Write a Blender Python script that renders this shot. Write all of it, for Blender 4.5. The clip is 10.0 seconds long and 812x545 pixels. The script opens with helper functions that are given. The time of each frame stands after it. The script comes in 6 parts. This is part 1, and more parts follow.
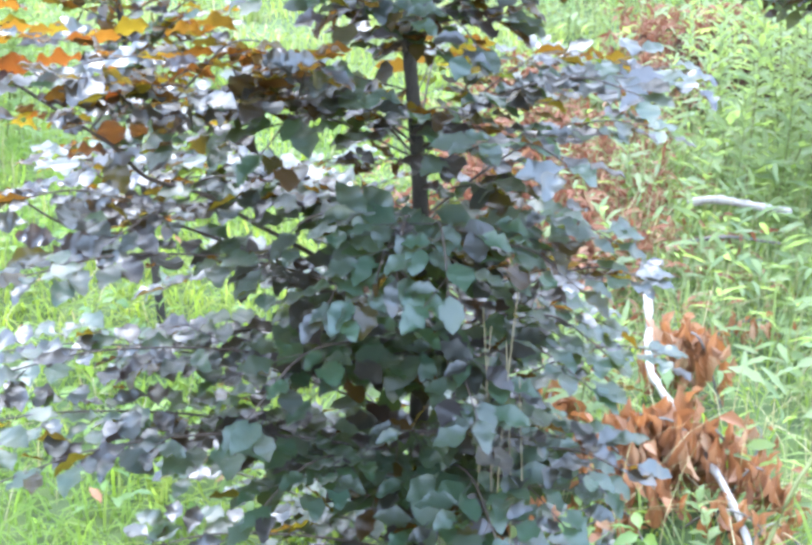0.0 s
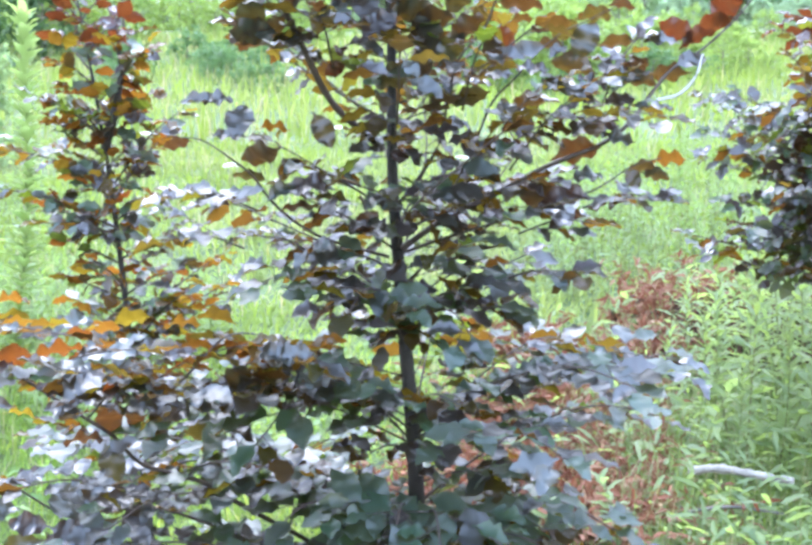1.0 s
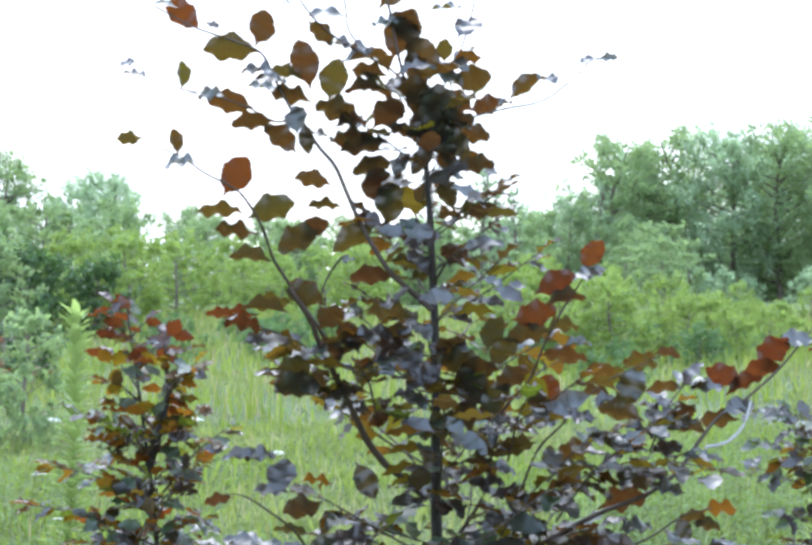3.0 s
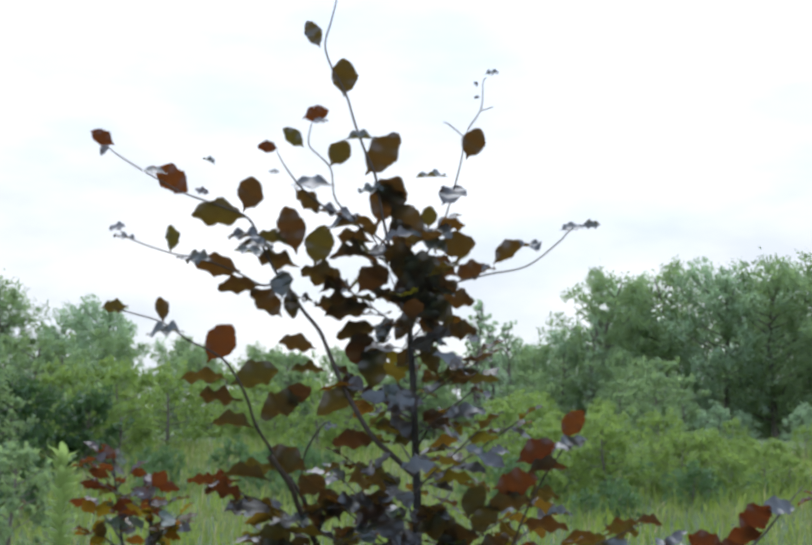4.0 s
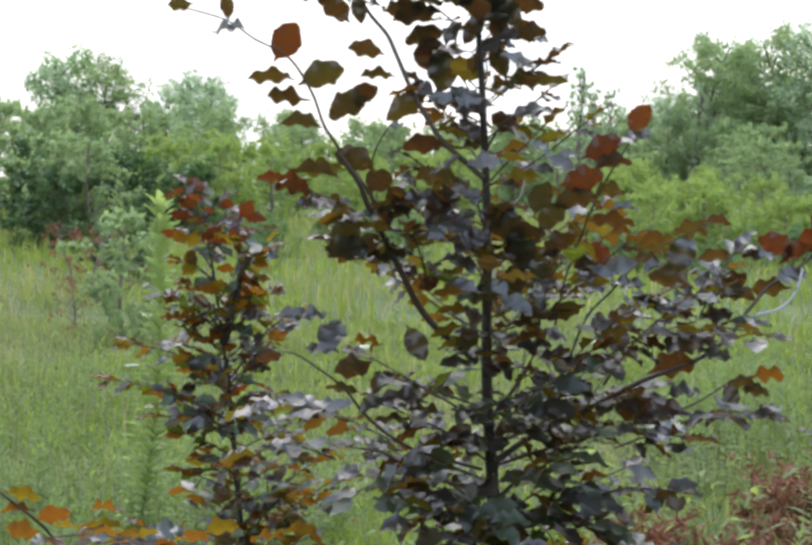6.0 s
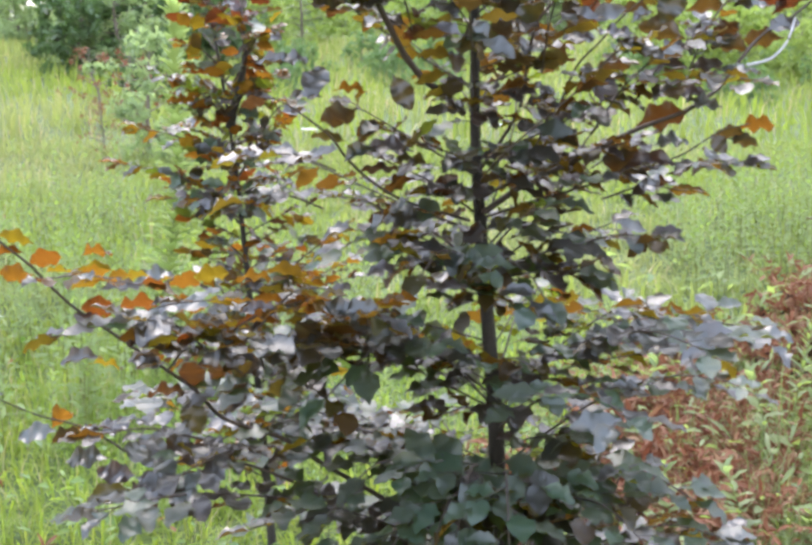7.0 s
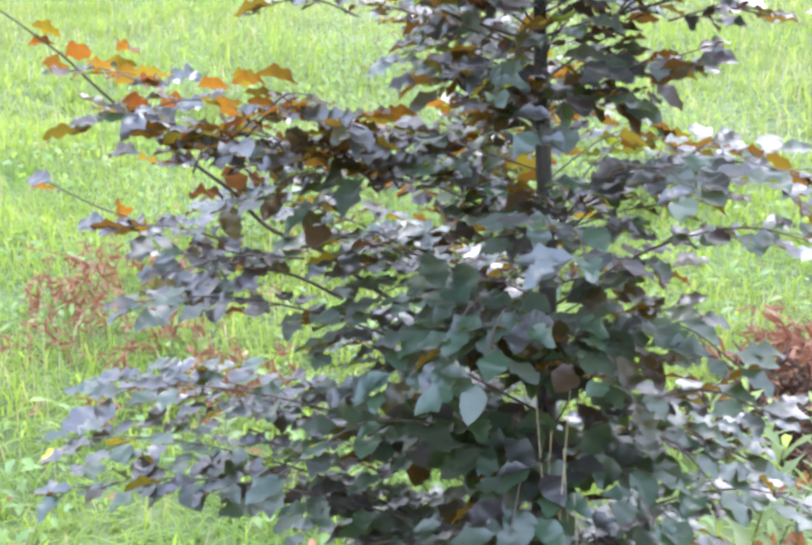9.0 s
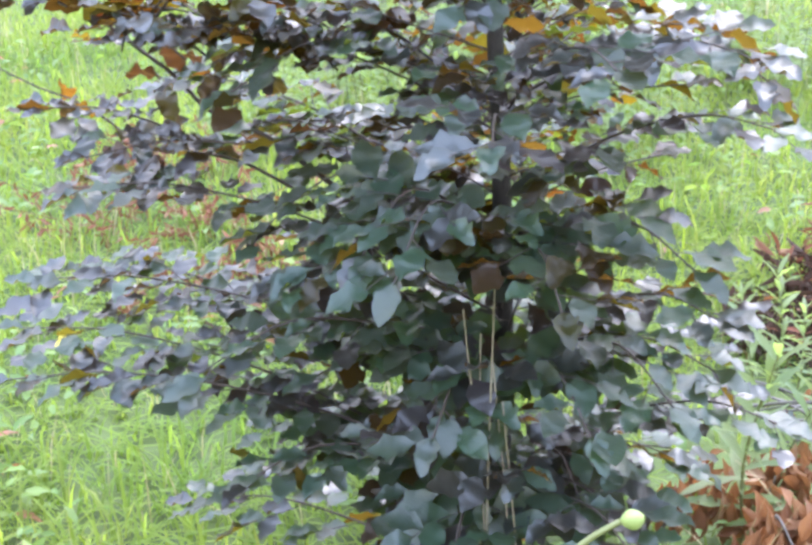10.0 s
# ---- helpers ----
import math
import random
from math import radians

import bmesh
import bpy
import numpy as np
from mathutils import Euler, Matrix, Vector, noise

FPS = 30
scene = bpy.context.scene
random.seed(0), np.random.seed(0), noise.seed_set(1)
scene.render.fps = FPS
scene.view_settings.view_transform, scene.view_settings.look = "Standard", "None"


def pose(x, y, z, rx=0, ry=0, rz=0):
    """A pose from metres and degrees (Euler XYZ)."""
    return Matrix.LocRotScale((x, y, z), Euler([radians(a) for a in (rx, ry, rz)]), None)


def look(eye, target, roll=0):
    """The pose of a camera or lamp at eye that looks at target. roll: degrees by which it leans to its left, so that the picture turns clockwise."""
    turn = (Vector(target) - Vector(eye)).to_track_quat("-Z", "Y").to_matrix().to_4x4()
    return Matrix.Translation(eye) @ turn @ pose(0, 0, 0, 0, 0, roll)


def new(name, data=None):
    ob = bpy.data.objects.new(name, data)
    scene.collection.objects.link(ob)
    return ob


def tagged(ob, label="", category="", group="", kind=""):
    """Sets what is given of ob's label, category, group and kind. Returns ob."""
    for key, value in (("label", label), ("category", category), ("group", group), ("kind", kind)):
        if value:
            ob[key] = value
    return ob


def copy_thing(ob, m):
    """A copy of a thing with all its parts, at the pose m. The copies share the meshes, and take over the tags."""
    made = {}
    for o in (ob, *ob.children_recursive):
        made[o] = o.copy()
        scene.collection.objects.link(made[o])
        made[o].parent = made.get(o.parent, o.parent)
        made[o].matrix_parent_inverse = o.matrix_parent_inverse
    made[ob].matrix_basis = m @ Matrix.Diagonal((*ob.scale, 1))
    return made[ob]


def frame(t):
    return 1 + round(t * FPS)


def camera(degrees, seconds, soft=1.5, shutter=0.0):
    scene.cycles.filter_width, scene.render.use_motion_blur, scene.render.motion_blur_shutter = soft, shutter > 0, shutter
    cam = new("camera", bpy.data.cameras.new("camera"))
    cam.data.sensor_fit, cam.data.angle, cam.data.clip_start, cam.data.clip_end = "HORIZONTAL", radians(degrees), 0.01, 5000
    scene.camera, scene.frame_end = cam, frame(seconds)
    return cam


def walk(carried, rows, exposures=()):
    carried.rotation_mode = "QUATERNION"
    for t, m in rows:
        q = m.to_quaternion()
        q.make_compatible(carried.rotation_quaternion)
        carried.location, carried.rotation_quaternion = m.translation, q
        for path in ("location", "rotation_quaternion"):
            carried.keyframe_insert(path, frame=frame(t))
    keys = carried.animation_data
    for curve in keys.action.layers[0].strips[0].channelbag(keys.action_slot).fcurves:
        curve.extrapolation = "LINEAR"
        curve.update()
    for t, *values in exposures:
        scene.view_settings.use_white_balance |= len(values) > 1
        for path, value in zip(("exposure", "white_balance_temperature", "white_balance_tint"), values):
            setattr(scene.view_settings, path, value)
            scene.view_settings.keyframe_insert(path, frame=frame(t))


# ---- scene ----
cam = camera(32.0, 10.0, soft=3.2)
PATH = [
    (0, (-0.041, -2.173, 1.543), (0.015, -0.301, 0.84), 0.1),
    (0.5, (-0.035, -2.167, 1.577), (0.004, -0.225, 1.1), 0.4),
    (1, (-0.028, -2.17, 1.604), (0.025, -0.204, 1.239), 0.1),
    (1.5, (-0.028, -2.17, 1.629), (0.019, -0.194, 1.325), 0.1),
    (2, (-0.025, -2.17, 1.661), (-0.035, -0.178, 1.48), -0.5),
    (2.5, (-0.023, -2.141, 1.699), (-0.046, -0.143, 1.612), -0.1),
    (3, (-0.023, -2.136, 1.726), (-0.037, -0.136, 1.739), 0.3),
    (3.2, (-0.02, -2.135, 1.744), (-0.026, -0.135, 1.784), 0.2),
    (4.3, (-0.004, -2.167, 1.78), (-0.013, -0.179, 2.004), 1.0),
    (4.5, (-0.012, -2.153, 1.776), (-0.027, -0.165, 1.997), 0.8),
    (5, (-0.004, -2.144, 1.76), (-0.012, -0.149, 1.902), 0.5),
    (5.5, (0.011, -2.141, 1.729), (-0.023, -0.142, 1.762), -0.0),
    (5.7, (0.027, -2.153, 1.704), (-0.05, -0.154, 1.676), 0.1),
    (6.8, (0.108, -2.196, 1.567), (-0.136, -0.237, 1.249), -0.3),
    (7, (0.13, -2.194, 1.539), (-0.066, -0.236, 1.182), -0.3),
    (7.5, (0.293, -2.092, 1.493), (-0.093, -0.196, 0.987), 0.3),
    (8, (0.427, -1.993, 1.499), (-0.026, -0.113, 0.99), 1.1),
    (8.5, (0.58, -1.953, 1.447), (-0.109, -0.169, 0.862), -1.6),
    (9, (0.827, -1.897, 1.456), (-0.046, -0.183, 0.906), -0.1),
    (9.5, (0.972, -1.807, 1.417), (0.033, -0.15, 0.805), -1.2),
    (10, (1.018, -1.618, 1.414), (-0.007, -0.05, 0.714), -1.1),
]

# the clip's own exposure: brighter over the meadow, darker towards the sky
EXPOSURES = [(0, 2.6, 6050, 13), (0.5, 2.55, 5980, 13), (1.0, 2.3, 5900, 15), (1.5, 2.29, 5880, 14), (2.0, 1.74, 5850, 14), (2.5, 1.4, 6050, 10), (3.2, 1.3, 6150, 10), (4.3, 0.08, 6420, 10), (5.2, 0.08, 6450, 10), (5.7, 0.60, 6750, 12), (6.8, 1.20, 7100, 16), (7.1, 1.92, 7050, 17), (7.5, 2.12, 6900, 17), (8.5, 2.28, 6500, 18), (9.5, 2.18, 6380, 19), (10.0, 2.20, 6350, 20)]
SKY_TOP, SUN_POWER = 2.3, 1.3
walk(cam, [(t, look(eye, target, roll)) for t, eye, target, roll in PATH], EXPOSURES)

# ---- sky and sun ----
SUN_EL, SUN_AZ = 57.0, -8.0          # degrees; azimuth clockwise from +y
world = bpy.data.worlds.new("sky")
scene.world = world
world.use_nodes = True
wn, wl = world.node_tree.nodes, world.node_tree.links
wn.clear()
w_out = wn.new("ShaderNodeOutputWorld")
w_bg = wn.new("ShaderNodeBackground")
w_sky = wn.new("ShaderNodeTexSky")
w_sky.sky_type = "NISHITA"
w_sky.sun_disc = False
w_sky.sun_elevation, w_sky.sun_rotation = radians(SUN_EL), radians(SUN_AZ % 360)
w_dim = wn.new("ShaderNodeVectorMath")
w_dim.operation = "SCALE"
w_dim.inputs[3].default_value = 0.11
w_co = wn.new("ShaderNodeTexCoord")
w_map = wn.new("ShaderNodeMapping")
w_map.inputs["Scale"].default_value = (1.6, 1.6, 4.2)
w_map.inputs["Location"].default_value = (0.35, 0.1, 0.2)
w_noise = wn.new("ShaderNodeTexNoise")
w_noise.inputs["Scale"].default_value = 2.1
w_noise.inputs["Detail"].default_value = 6.0
w_noise.inputs["Roughness"].default_value = 0.5
w_cover = wn.new("ShaderNodeMapRange")
w_cover.inputs[1].default_value, w_cover.inputs[2].default_value = 0.34, 0.56
w_cover.inputs[3].default_value, w_cover.inputs[4].default_value = 0.55, 1.0
w_noise2 = wn.new("ShaderNodeTexNoise")
w_noise2.inputs["Scale"].default_value = 3.4
w_noise2.inputs["Detail"].default_value = 5.0
w_cloud = wn.new("ShaderNodeValToRGB")
w_cloud.color_ramp.elements[0].position, w_cloud.color_ramp.elements[1].position = 0.35, 0.62
w_cloud.color_ramp.elements[0].color = (0.70, 0.745, 0.82, 1)
w_cloud.color_ramp.elements[1].color = (0.95, 0.965, 1.0, 1)
w_mix = wn.new("ShaderNodeMix")
w_mix.data_type = "RGBA"
w_sep = wn.new("ShaderNodeSeparateXYZ")
w_up = wn.new("ShaderNodeMapRange")      # an overcast sky is brighter overhead
w_up.inputs[1].default_value, w_up.inputs[2].default_value = 0.1, 1.0
w_up.inputs[3].default_value, w_up.inputs[4].default_value = 1.0, SKY_TOP
wl.new(w_co.outputs["Generated"], w_map.inputs["Vector"])
wl.new(w_map.outputs[0], w_noise.inputs["Vector"])
wl.new(w_map.outputs[0], w_noise2.inputs["Vector"])
wl.new(w_noise.outputs[0], w_cover.inputs[0])
wl.new(w_noise2.outputs[0], w_cloud.inputs[0])
wl.new(w_sky.outputs[0], w_dim.inputs[0])
wl.new(w_cover.outputs[0], w_mix.inputs[0])
wl.new(w_dim.outputs[0], w_mix.inputs[6])
wl.new(w_cloud.outputs[0], w_mix.inputs[7])
wl.new(w_co.outputs["Generated"], w_sep.inputs[0])
wl.new(w_sep.outputs[2], w_up.inputs[0])
w_tone = wn.new("ShaderNodeValToRGB")    # and bluer, where the cloud is thin
w_tone.color_ramp.elements[0].position, w_tone.color_ramp.elements[1].position = 0.28, 0.75
w_tone.color_ramp.elements[0].color, w_tone.color_ramp.elements[1].color = (1, 1, 1, 1), (0.74, 0.92, 1.18, 1)
w_mul = wn.new("ShaderNodeVectorMath")
w_mul.operation = "MULTIPLY"
wl.new(w_sep.outputs[2], w_tone.inputs[0])
wl.new(w_mix.outputs[2], w_mul.inputs[0])
wl.new(w_tone.outputs[0], w_mul.inputs[1])
wl.new(w_mul.outputs[0], w_bg.inputs[0])
wl.new(w_up.outputs[0], w_bg.inputs[1])
wl.new(w_bg.outputs[0], w_out.inputs[0])

sun = new("sun", bpy.data.lights.new("sun", "SUN"))
sun.data.energy, sun.data.angle, sun.data.color = SUN_POWER, radians(34), (1.0, 0.96, 0.90)
_el, _az = radians(SUN_EL), radians(SUN_AZ)
sun.matrix_world = look((math.sin(_az) * math.cos(_el) * 30, math.cos(_az) * math.cos(_el) * 30, math.sin(_el) * 30), (0, 0, 0))


# ---- materials ----


def plant_material(name, tones, glow, translucent, rough, scale=0.0, spec=0.5, veins=0.0, object_tint=True, patch=None):
    """Leafy stuff: base tones picked per leaf, light shining through in the glow tones, a waxy sheen."""
    m = bpy.data.materials.new(name)
    m.use_nodes = True
    n, l = m.node_tree.nodes, m.node_tree.links
    n.clear()
    out = n.new("ShaderNodeOutputMaterial")
    info, geo = n.new("ShaderNodeObjectInfo"), n.new("ShaderNodeNewGeometry")
    add = n.new("ShaderNodeMath")
    add.operation = "ADD"
    frac = n.new("ShaderNodeMath")
    frac.operation = "FRACT"
    if object_tint:
        l.new(info.outputs["Random"], add.inputs[0])
    else:
        add.inputs[0].default_value = 0.0
    l.new(geo.outputs["Random Per Island"], add.inputs[1])
    l.new(add.outputs[0], frac.inputs[0])

    def ramp(cols):
        r = n.new("ShaderNodeValToRGB")
        r.color_ramp.interpolation = "LINEAR"
        e = r.color_ramp.elements
        while len(e) < len(cols):
            e.new(0.5)
        for i, c in enumerate(cols):
            e[i].position = i / (len(cols) - 1)
            e[i].color = (*c, 1)
        return r
    base, through_leaf = ramp(tones), ramp(glow)
    l.new(frac.outputs[0], base.inputs[0])
    l.new(frac.outputs[0], through_leaf.inputs[0])
    coord = n.new("ShaderNodeTexCoord")
    blot = n.new("ShaderNodeTexNoise")
    blot.inputs["Scale"].default_value = scale or 60.0
    blot.inputs["Detail"].default_value = 4.0
    l.new(coord.outputs["Object"], blot.inputs["Vector"])
    vary = n.new("ShaderNodeMapRange")
    vary.inputs[3].default_value, vary.inputs[4].default_value = 0.7, 1.3
    l.new(blot.outputs[0], vary.inputs[0])
    shade = n.new("ShaderNodeVectorMath")
    shade.operation = "SCALE"
    tone, glow_tone = base.outputs[0], through_leaf.outputs[0]
    if patch:                            # broad patches of another tone
        size, other, other_glow = patch
        wide, step = n.new("ShaderNodeTexNoise"), n.new("ShaderNodeMapRange")
        wide.inputs["Scale"].default_value, wide.inputs["Detail"].default_value = size, 3.0
        step.inputs[1].default_value, step.inputs[2].default_value, step.inputs[4].default_value = 0.44, 0.66, 0.65
        l.new(coord.outputs["Object"], wide.inputs["Vector"])
        l.new(wide.outputs[0], step.inputs[0])
        mixed = []
        for socket, colour in ((tone, other), (glow_tone, other_glow)):
            x = n.new("ShaderNodeMix")
            x.data_type = "RGBA"
            l.new(step.outputs[0], x.inputs[0])
            l.new(socket, x.inputs[6])
            x.inputs[7].default_value = (*colour, 1)
            mixed.append(x.outputs[2])
        tone, glow_tone = mixed
    l.new(tone, shade.inputs[0])
    l.new(vary.outputs[0], shade.inputs[3])
    bsdf, trans, mix = n.new("ShaderNodeBsdfPrincipled"), n.new("ShaderNodeBsdfTranslucent"), n.new("ShaderNodeMixShader")
    l.new(shade.outputs[0], bsdf.inputs["Base Color"])
    bsdf.inputs["Roughness"].default_value = rough
    bsdf.inputs["Specular IOR Level"].default_value = spec
    l.new(glow_tone, trans.inputs["Color"])
    mix.inputs[0].default_value = translucent
    l.new(bsdf.outputs[0], mix.inputs[1])
    l.new(trans.outputs[0], mix.inputs[2])
    l.new(mix.outputs[0], out.inputs[0])
    if veins:
        uv = n.new("ShaderNodeUVMap")
        sep = n.new("ShaderNodeSeparateXYZ")
        l.new(uv.outputs[0], sep.inputs[0])
        across = n.new("ShaderNodeMath")
        across.operation = "ABSOLUTE"
        l.new(sep.outputs[1], across.inputs[0])
        slant = n.new("ShaderNodeMath")
        slant.operation = "MULTIPLY_ADD"
        slant.inputs[1].default_value = -0.9
        l.new(across.outputs[0], slant.inputs[0])
        l.new(sep.outputs[0], slant.inputs[2])
        wave = n.new("ShaderNodeMath")
        wave.operation = "SINE"
        fast = n.new("ShaderNodeMath")
        fast.operation = "MULTIPLY"
        fast.inputs[1].default_value = 48.0
        l.new(slant.outputs[0], fast.inputs[0])
        l.new(fast.outputs[0], wave.inputs[0])
        bump = n.new("ShaderNodeBump")
        bump.inputs["Strength"].default_value = veins
        bump.inputs["Distance"].default_value = 0.001
        l.new(wave.outputs[0], bump.inputs["Height"])
        l.new(bump.outputs[0], bsdf.inputs["Normal"])
    return m


def ground_material(name, a, b, c, scale, rough=0.9, bump_height=0.02):
    """Soil, bark, dead wood: three tones mixed by noise at two sizes, with relief."""
    m = bpy.data.materials.new(name)
    m.use_nodes = True
    n, l = m.node_tree.nodes, m.node_tree.links
    bsdf = n["Principled BSDF"]
    coord = n.new("ShaderNodeTexCoord")
    big, small = n.new("ShaderNodeTexNoise"), n.new("ShaderNodeTexNoise")
    big.inputs["Scale"].default_value, small.inputs["Scale"].default_value = scale, scale * 9
    big.inputs["Detail"].default_value = small.inputs["Detail"].default_value = 6.0
    ramp1, ramp2 = n.new("ShaderNodeValToRGB"), n.new("ShaderNodeMix")
    ramp1.color_ramp.elements[0].position, ramp1.color_ramp.elements[1].position = 0.35, 0.65
    ramp1.color_ramp.elements[0].color, ramp1.color_ramp.elements[1].color = (*a, 1), (*b, 1)
    ramp2.data_type = "RGBA"
    ramp2.inputs[7].default_value = (*c, 1)
    step = n.new("ShaderNodeMapRange")
    step.inputs[1].default_value, step.inputs[2].default_value = 0.5, 0.75
    for t in (big, small):
        l.new(coord.outputs["Object"], t.inputs["Vector"])
    l.new(big.outputs[0], ramp1.inputs[0])
    l.new(small.outputs[0], step.inputs[0])
    l.new(step.outputs[0], ramp2.inputs[0])
    l.new(ramp1.outputs[0], ramp2.inputs[6])
    l.new(ramp2.outputs[2], bsdf.inputs["Base Color"])
    bsdf.inputs["Roughness"].default_value = rough
    bump = n.new("ShaderNodeBump")
    bump.inputs["Strength"].default_value, bump.inputs["Distance"].default_value = 0.7, bump_height
    l.new(small.outputs[0], bump.inputs["Height"])
    l.new(bump.outputs[0], bsdf.inputs["Normal"])
    return m


M_LEAF = plant_material("copper_leaf", [(0.015, 0.021, 0.021), (0.020, 0.019, 0.020), (0.014, 0.025, 0.022), (0.023, 0.020, 0.019)],
                        [(0.15, 0.070, 0.008), (0.13, 0.046, 0.008), (0.155, 0.11, 0.010), (0.12, 0.040, 0.008)], 0.32, 0.28, 40, 0.76, 0.08)
M_BRONZE = plant_material("bronze_green_leaf", [(0.020, 0.042, 0.029), (0.024, 0.049, 0.032), (0.029, 0.038, 0.032), (0.019, 0.045, 0.032)],
                          [(0.19, 0.26, 0.012), (0.23, 0.29, 0.015), (0.20, 0.17, 0.010)], 0.34, 0.36, 40, 0.62, 0.12)
M_YOUNG = plant_material("young_leaf", [(0.046, 0.024, 0.008), (0.050, 0.034, 0.008), (0.038, 0.026, 0.008)],
                         [(0.23, 0.070, 0.010), (0.26, 0.125, 0.012), (0.20, 0.052, 0.010), (0.25, 0.165, 0.012), (0.21, 0.145, 0.010)], 0.55, 0.26, 40, 0.5, 0.1)
M_OLIVE = plant_material("olive_brown_leaf", [(0.026, 0.020, 0.010), (0.030, 0.018, 0.011), (0.024, 0.024, 0.010)],
                         [(0.17, 0.13, 0.012), (0.18, 0.092, 0.010), (0.14, 0.058, 0.009), (0.19, 0.16, 0.012)], 0.50, 0.26, 40, 0.5, 0.1)
M_TIP = plant_material("red_tip_leaf", [(0.030, 0.014, 0.011), (0.036, 0.016, 0.012), (0.026, 0.015, 0.012)],
                       [(0.15, 0.036, 0.008), (0.18, 0.050, 0.009), (0.13, 0.030, 0.008)], 0.42, 0.26, 40, 0.6, 0.1)
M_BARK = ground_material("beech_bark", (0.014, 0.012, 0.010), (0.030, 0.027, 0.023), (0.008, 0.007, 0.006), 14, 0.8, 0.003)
M_TWIG = ground_material("twig_bark", (0.032, 0.021, 0.015), (0.055, 0.036, 0.026), (0.02, 0.014, 0.010), 30, 0.6, 0.001)
M_SOIL = ground_material("meadow_soil", (0.045, 0.075, 0.016), (0.07, 0.095, 0.022), (0.028, 0.045, 0.012), 1.3, 0.95, 0.03)
M_GRASS = plant_material("meadow_grass", [(0.122, 0.175, 0.030), (0.175, 0.24, 0.042), (0.13, 0.20, 0.038), (0.22, 0.25, 0.06), (0.105, 0.165, 0.032)],
                         [(0.28, 0.39, 0.036), (0.365, 0.46, 0.055), (0.28, 0.40, 0.052), (0.41, 0.44, 0.085), (0.245, 0.36, 0.045)], 0.5, 0.6, 0.8, 0.15, 0.0, False, (1.1, (0.085, 0.15, 0.034), (0.17, 0.31, 0.05)))
M_MEADOW = plant_material("meadow_far", [(0.118, 0.168, 0.032), (0.135, 0.185, 0.038), (0.12, 0.172, 0.036), (0.14, 0.18, 0.044)],
                          [(0.245, 0.335, 0.045), (0.265, 0.355, 0.05), (0.245, 0.34, 0.05), (0.27, 0.34, 0.06)], 0.47, 0.7, 0.4, 0.2, 0.0, False, (0.22, (0.21, 0.205, 0.10), (0.37, 0.37, 0.17)))
M_STRAW = plant_material("dry_grass", [(0.30, 0.25, 0.13), (0.38, 0.33, 0.19), (0.26, 0.24, 0.10)],
                         [(0.45, 0.38, 0.18), (0.5, 0.44, 0.22), (0.4, 0.36, 0.14)], 0.4, 0.6, 2, 0.3)
M_WEED = plant_material("weed_leaf", [(0.13, 0.18, 0.078), (0.17, 0.22, 0.095), (0.12, 0.175, 0.098), (0.21, 0.24, 0.125)],
                        [(0.30, 0.41, 0.095), (0.37, 0.48, 0.11), (0.28, 0.39, 0.125)], 0.52, 0.5, 20, 0.25, 0.12)
M_DEAD = plant_material("dead_leaf", [(0.23, 0.100, 0.042), (0.29, 0.14, 0.066), (0.15, 0.064, 0.032), (0.38, 0.24, 0.14)],
                        [(0.32, 0.115, 0.035), (0.36, 0.15, 0.05), (0.25, 0.09, 0.03)], 0.3, 0.6, 25, 0.35, 0.3)
M_RUST = plant_material("rusty_bracken", [(0.17, 0.068, 0.036), (0.21, 0.090, 0.046), (0.13, 0.058, 0.032), (0.26, 0.16, 0.085)],
                        [(0.20, 0.06, 0.035), (0.24, 0.08, 0.045)], 0.25, 0.7, 8, 0.3)
M_DEADWOOD = ground_material("weathered_wood", (0.085, 0.077, 0.066), (0.125, 0.113, 0.098), (0.05, 0.043, 0.036), 12, 0.8, 0.004)
# distance haze is put into these leaf tones: lifted and bluer than real foliage
M_TREE = plant_material("hazed_tree_foliage", [(0.15, 0.21, 0.118), (0.17, 0.235, 0.12), (0.15, 0.21, 0.14), (0.18, 0.24, 0.122)],
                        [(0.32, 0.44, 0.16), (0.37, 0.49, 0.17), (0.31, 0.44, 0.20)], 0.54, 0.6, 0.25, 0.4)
# the same painted haze, stronger: the palest and bluest of the leaf tones
M_TREE_HAZE = plant_material("pale_hazed_foliage", [(0.20, 0.265, 0.19), (0.215, 0.28, 0.195), (0.205, 0.27, 0.215)],
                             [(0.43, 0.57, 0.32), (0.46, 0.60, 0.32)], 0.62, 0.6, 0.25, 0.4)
M_SHRUB = plant_material("shrub_foliage", [(0.15, 0.22, 0.055), (0.185, 0.24, 0.062), (0.13, 0.205, 0.062), (0.20, 0.24, 0.066)],
                         [(0.30, 0.43, 0.085), (0.35, 0.46, 0.09), (0.26, 0.40, 0.095)], 0.48, 0.5, 0.5, 0.4)
M_SHRUB_BLUE = plant_material("bluish_shrub_foliage", [(0.065, 0.125, 0.055), (0.08, 0.15, 0.06), (0.075, 0.135, 0.05)],
                              [(0.16, 0.28, 0.085), (0.19, 0.32, 0.08)], 0.4, 0.5, 0.5, 0.4)
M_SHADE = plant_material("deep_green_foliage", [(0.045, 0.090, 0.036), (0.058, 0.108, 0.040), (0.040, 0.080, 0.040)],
                         [(0.10, 0.19, 0.045), (0.13, 0.23, 0.05)], 0.35, 0.5, 0.5, 0.4)
M_TRUNK = ground_material("tree_bark", (0.12, 0.10, 0.08), (0.2, 0.18, 0.15), (0.06, 0.05, 0.04), 2.5, 0.9, 0.02)
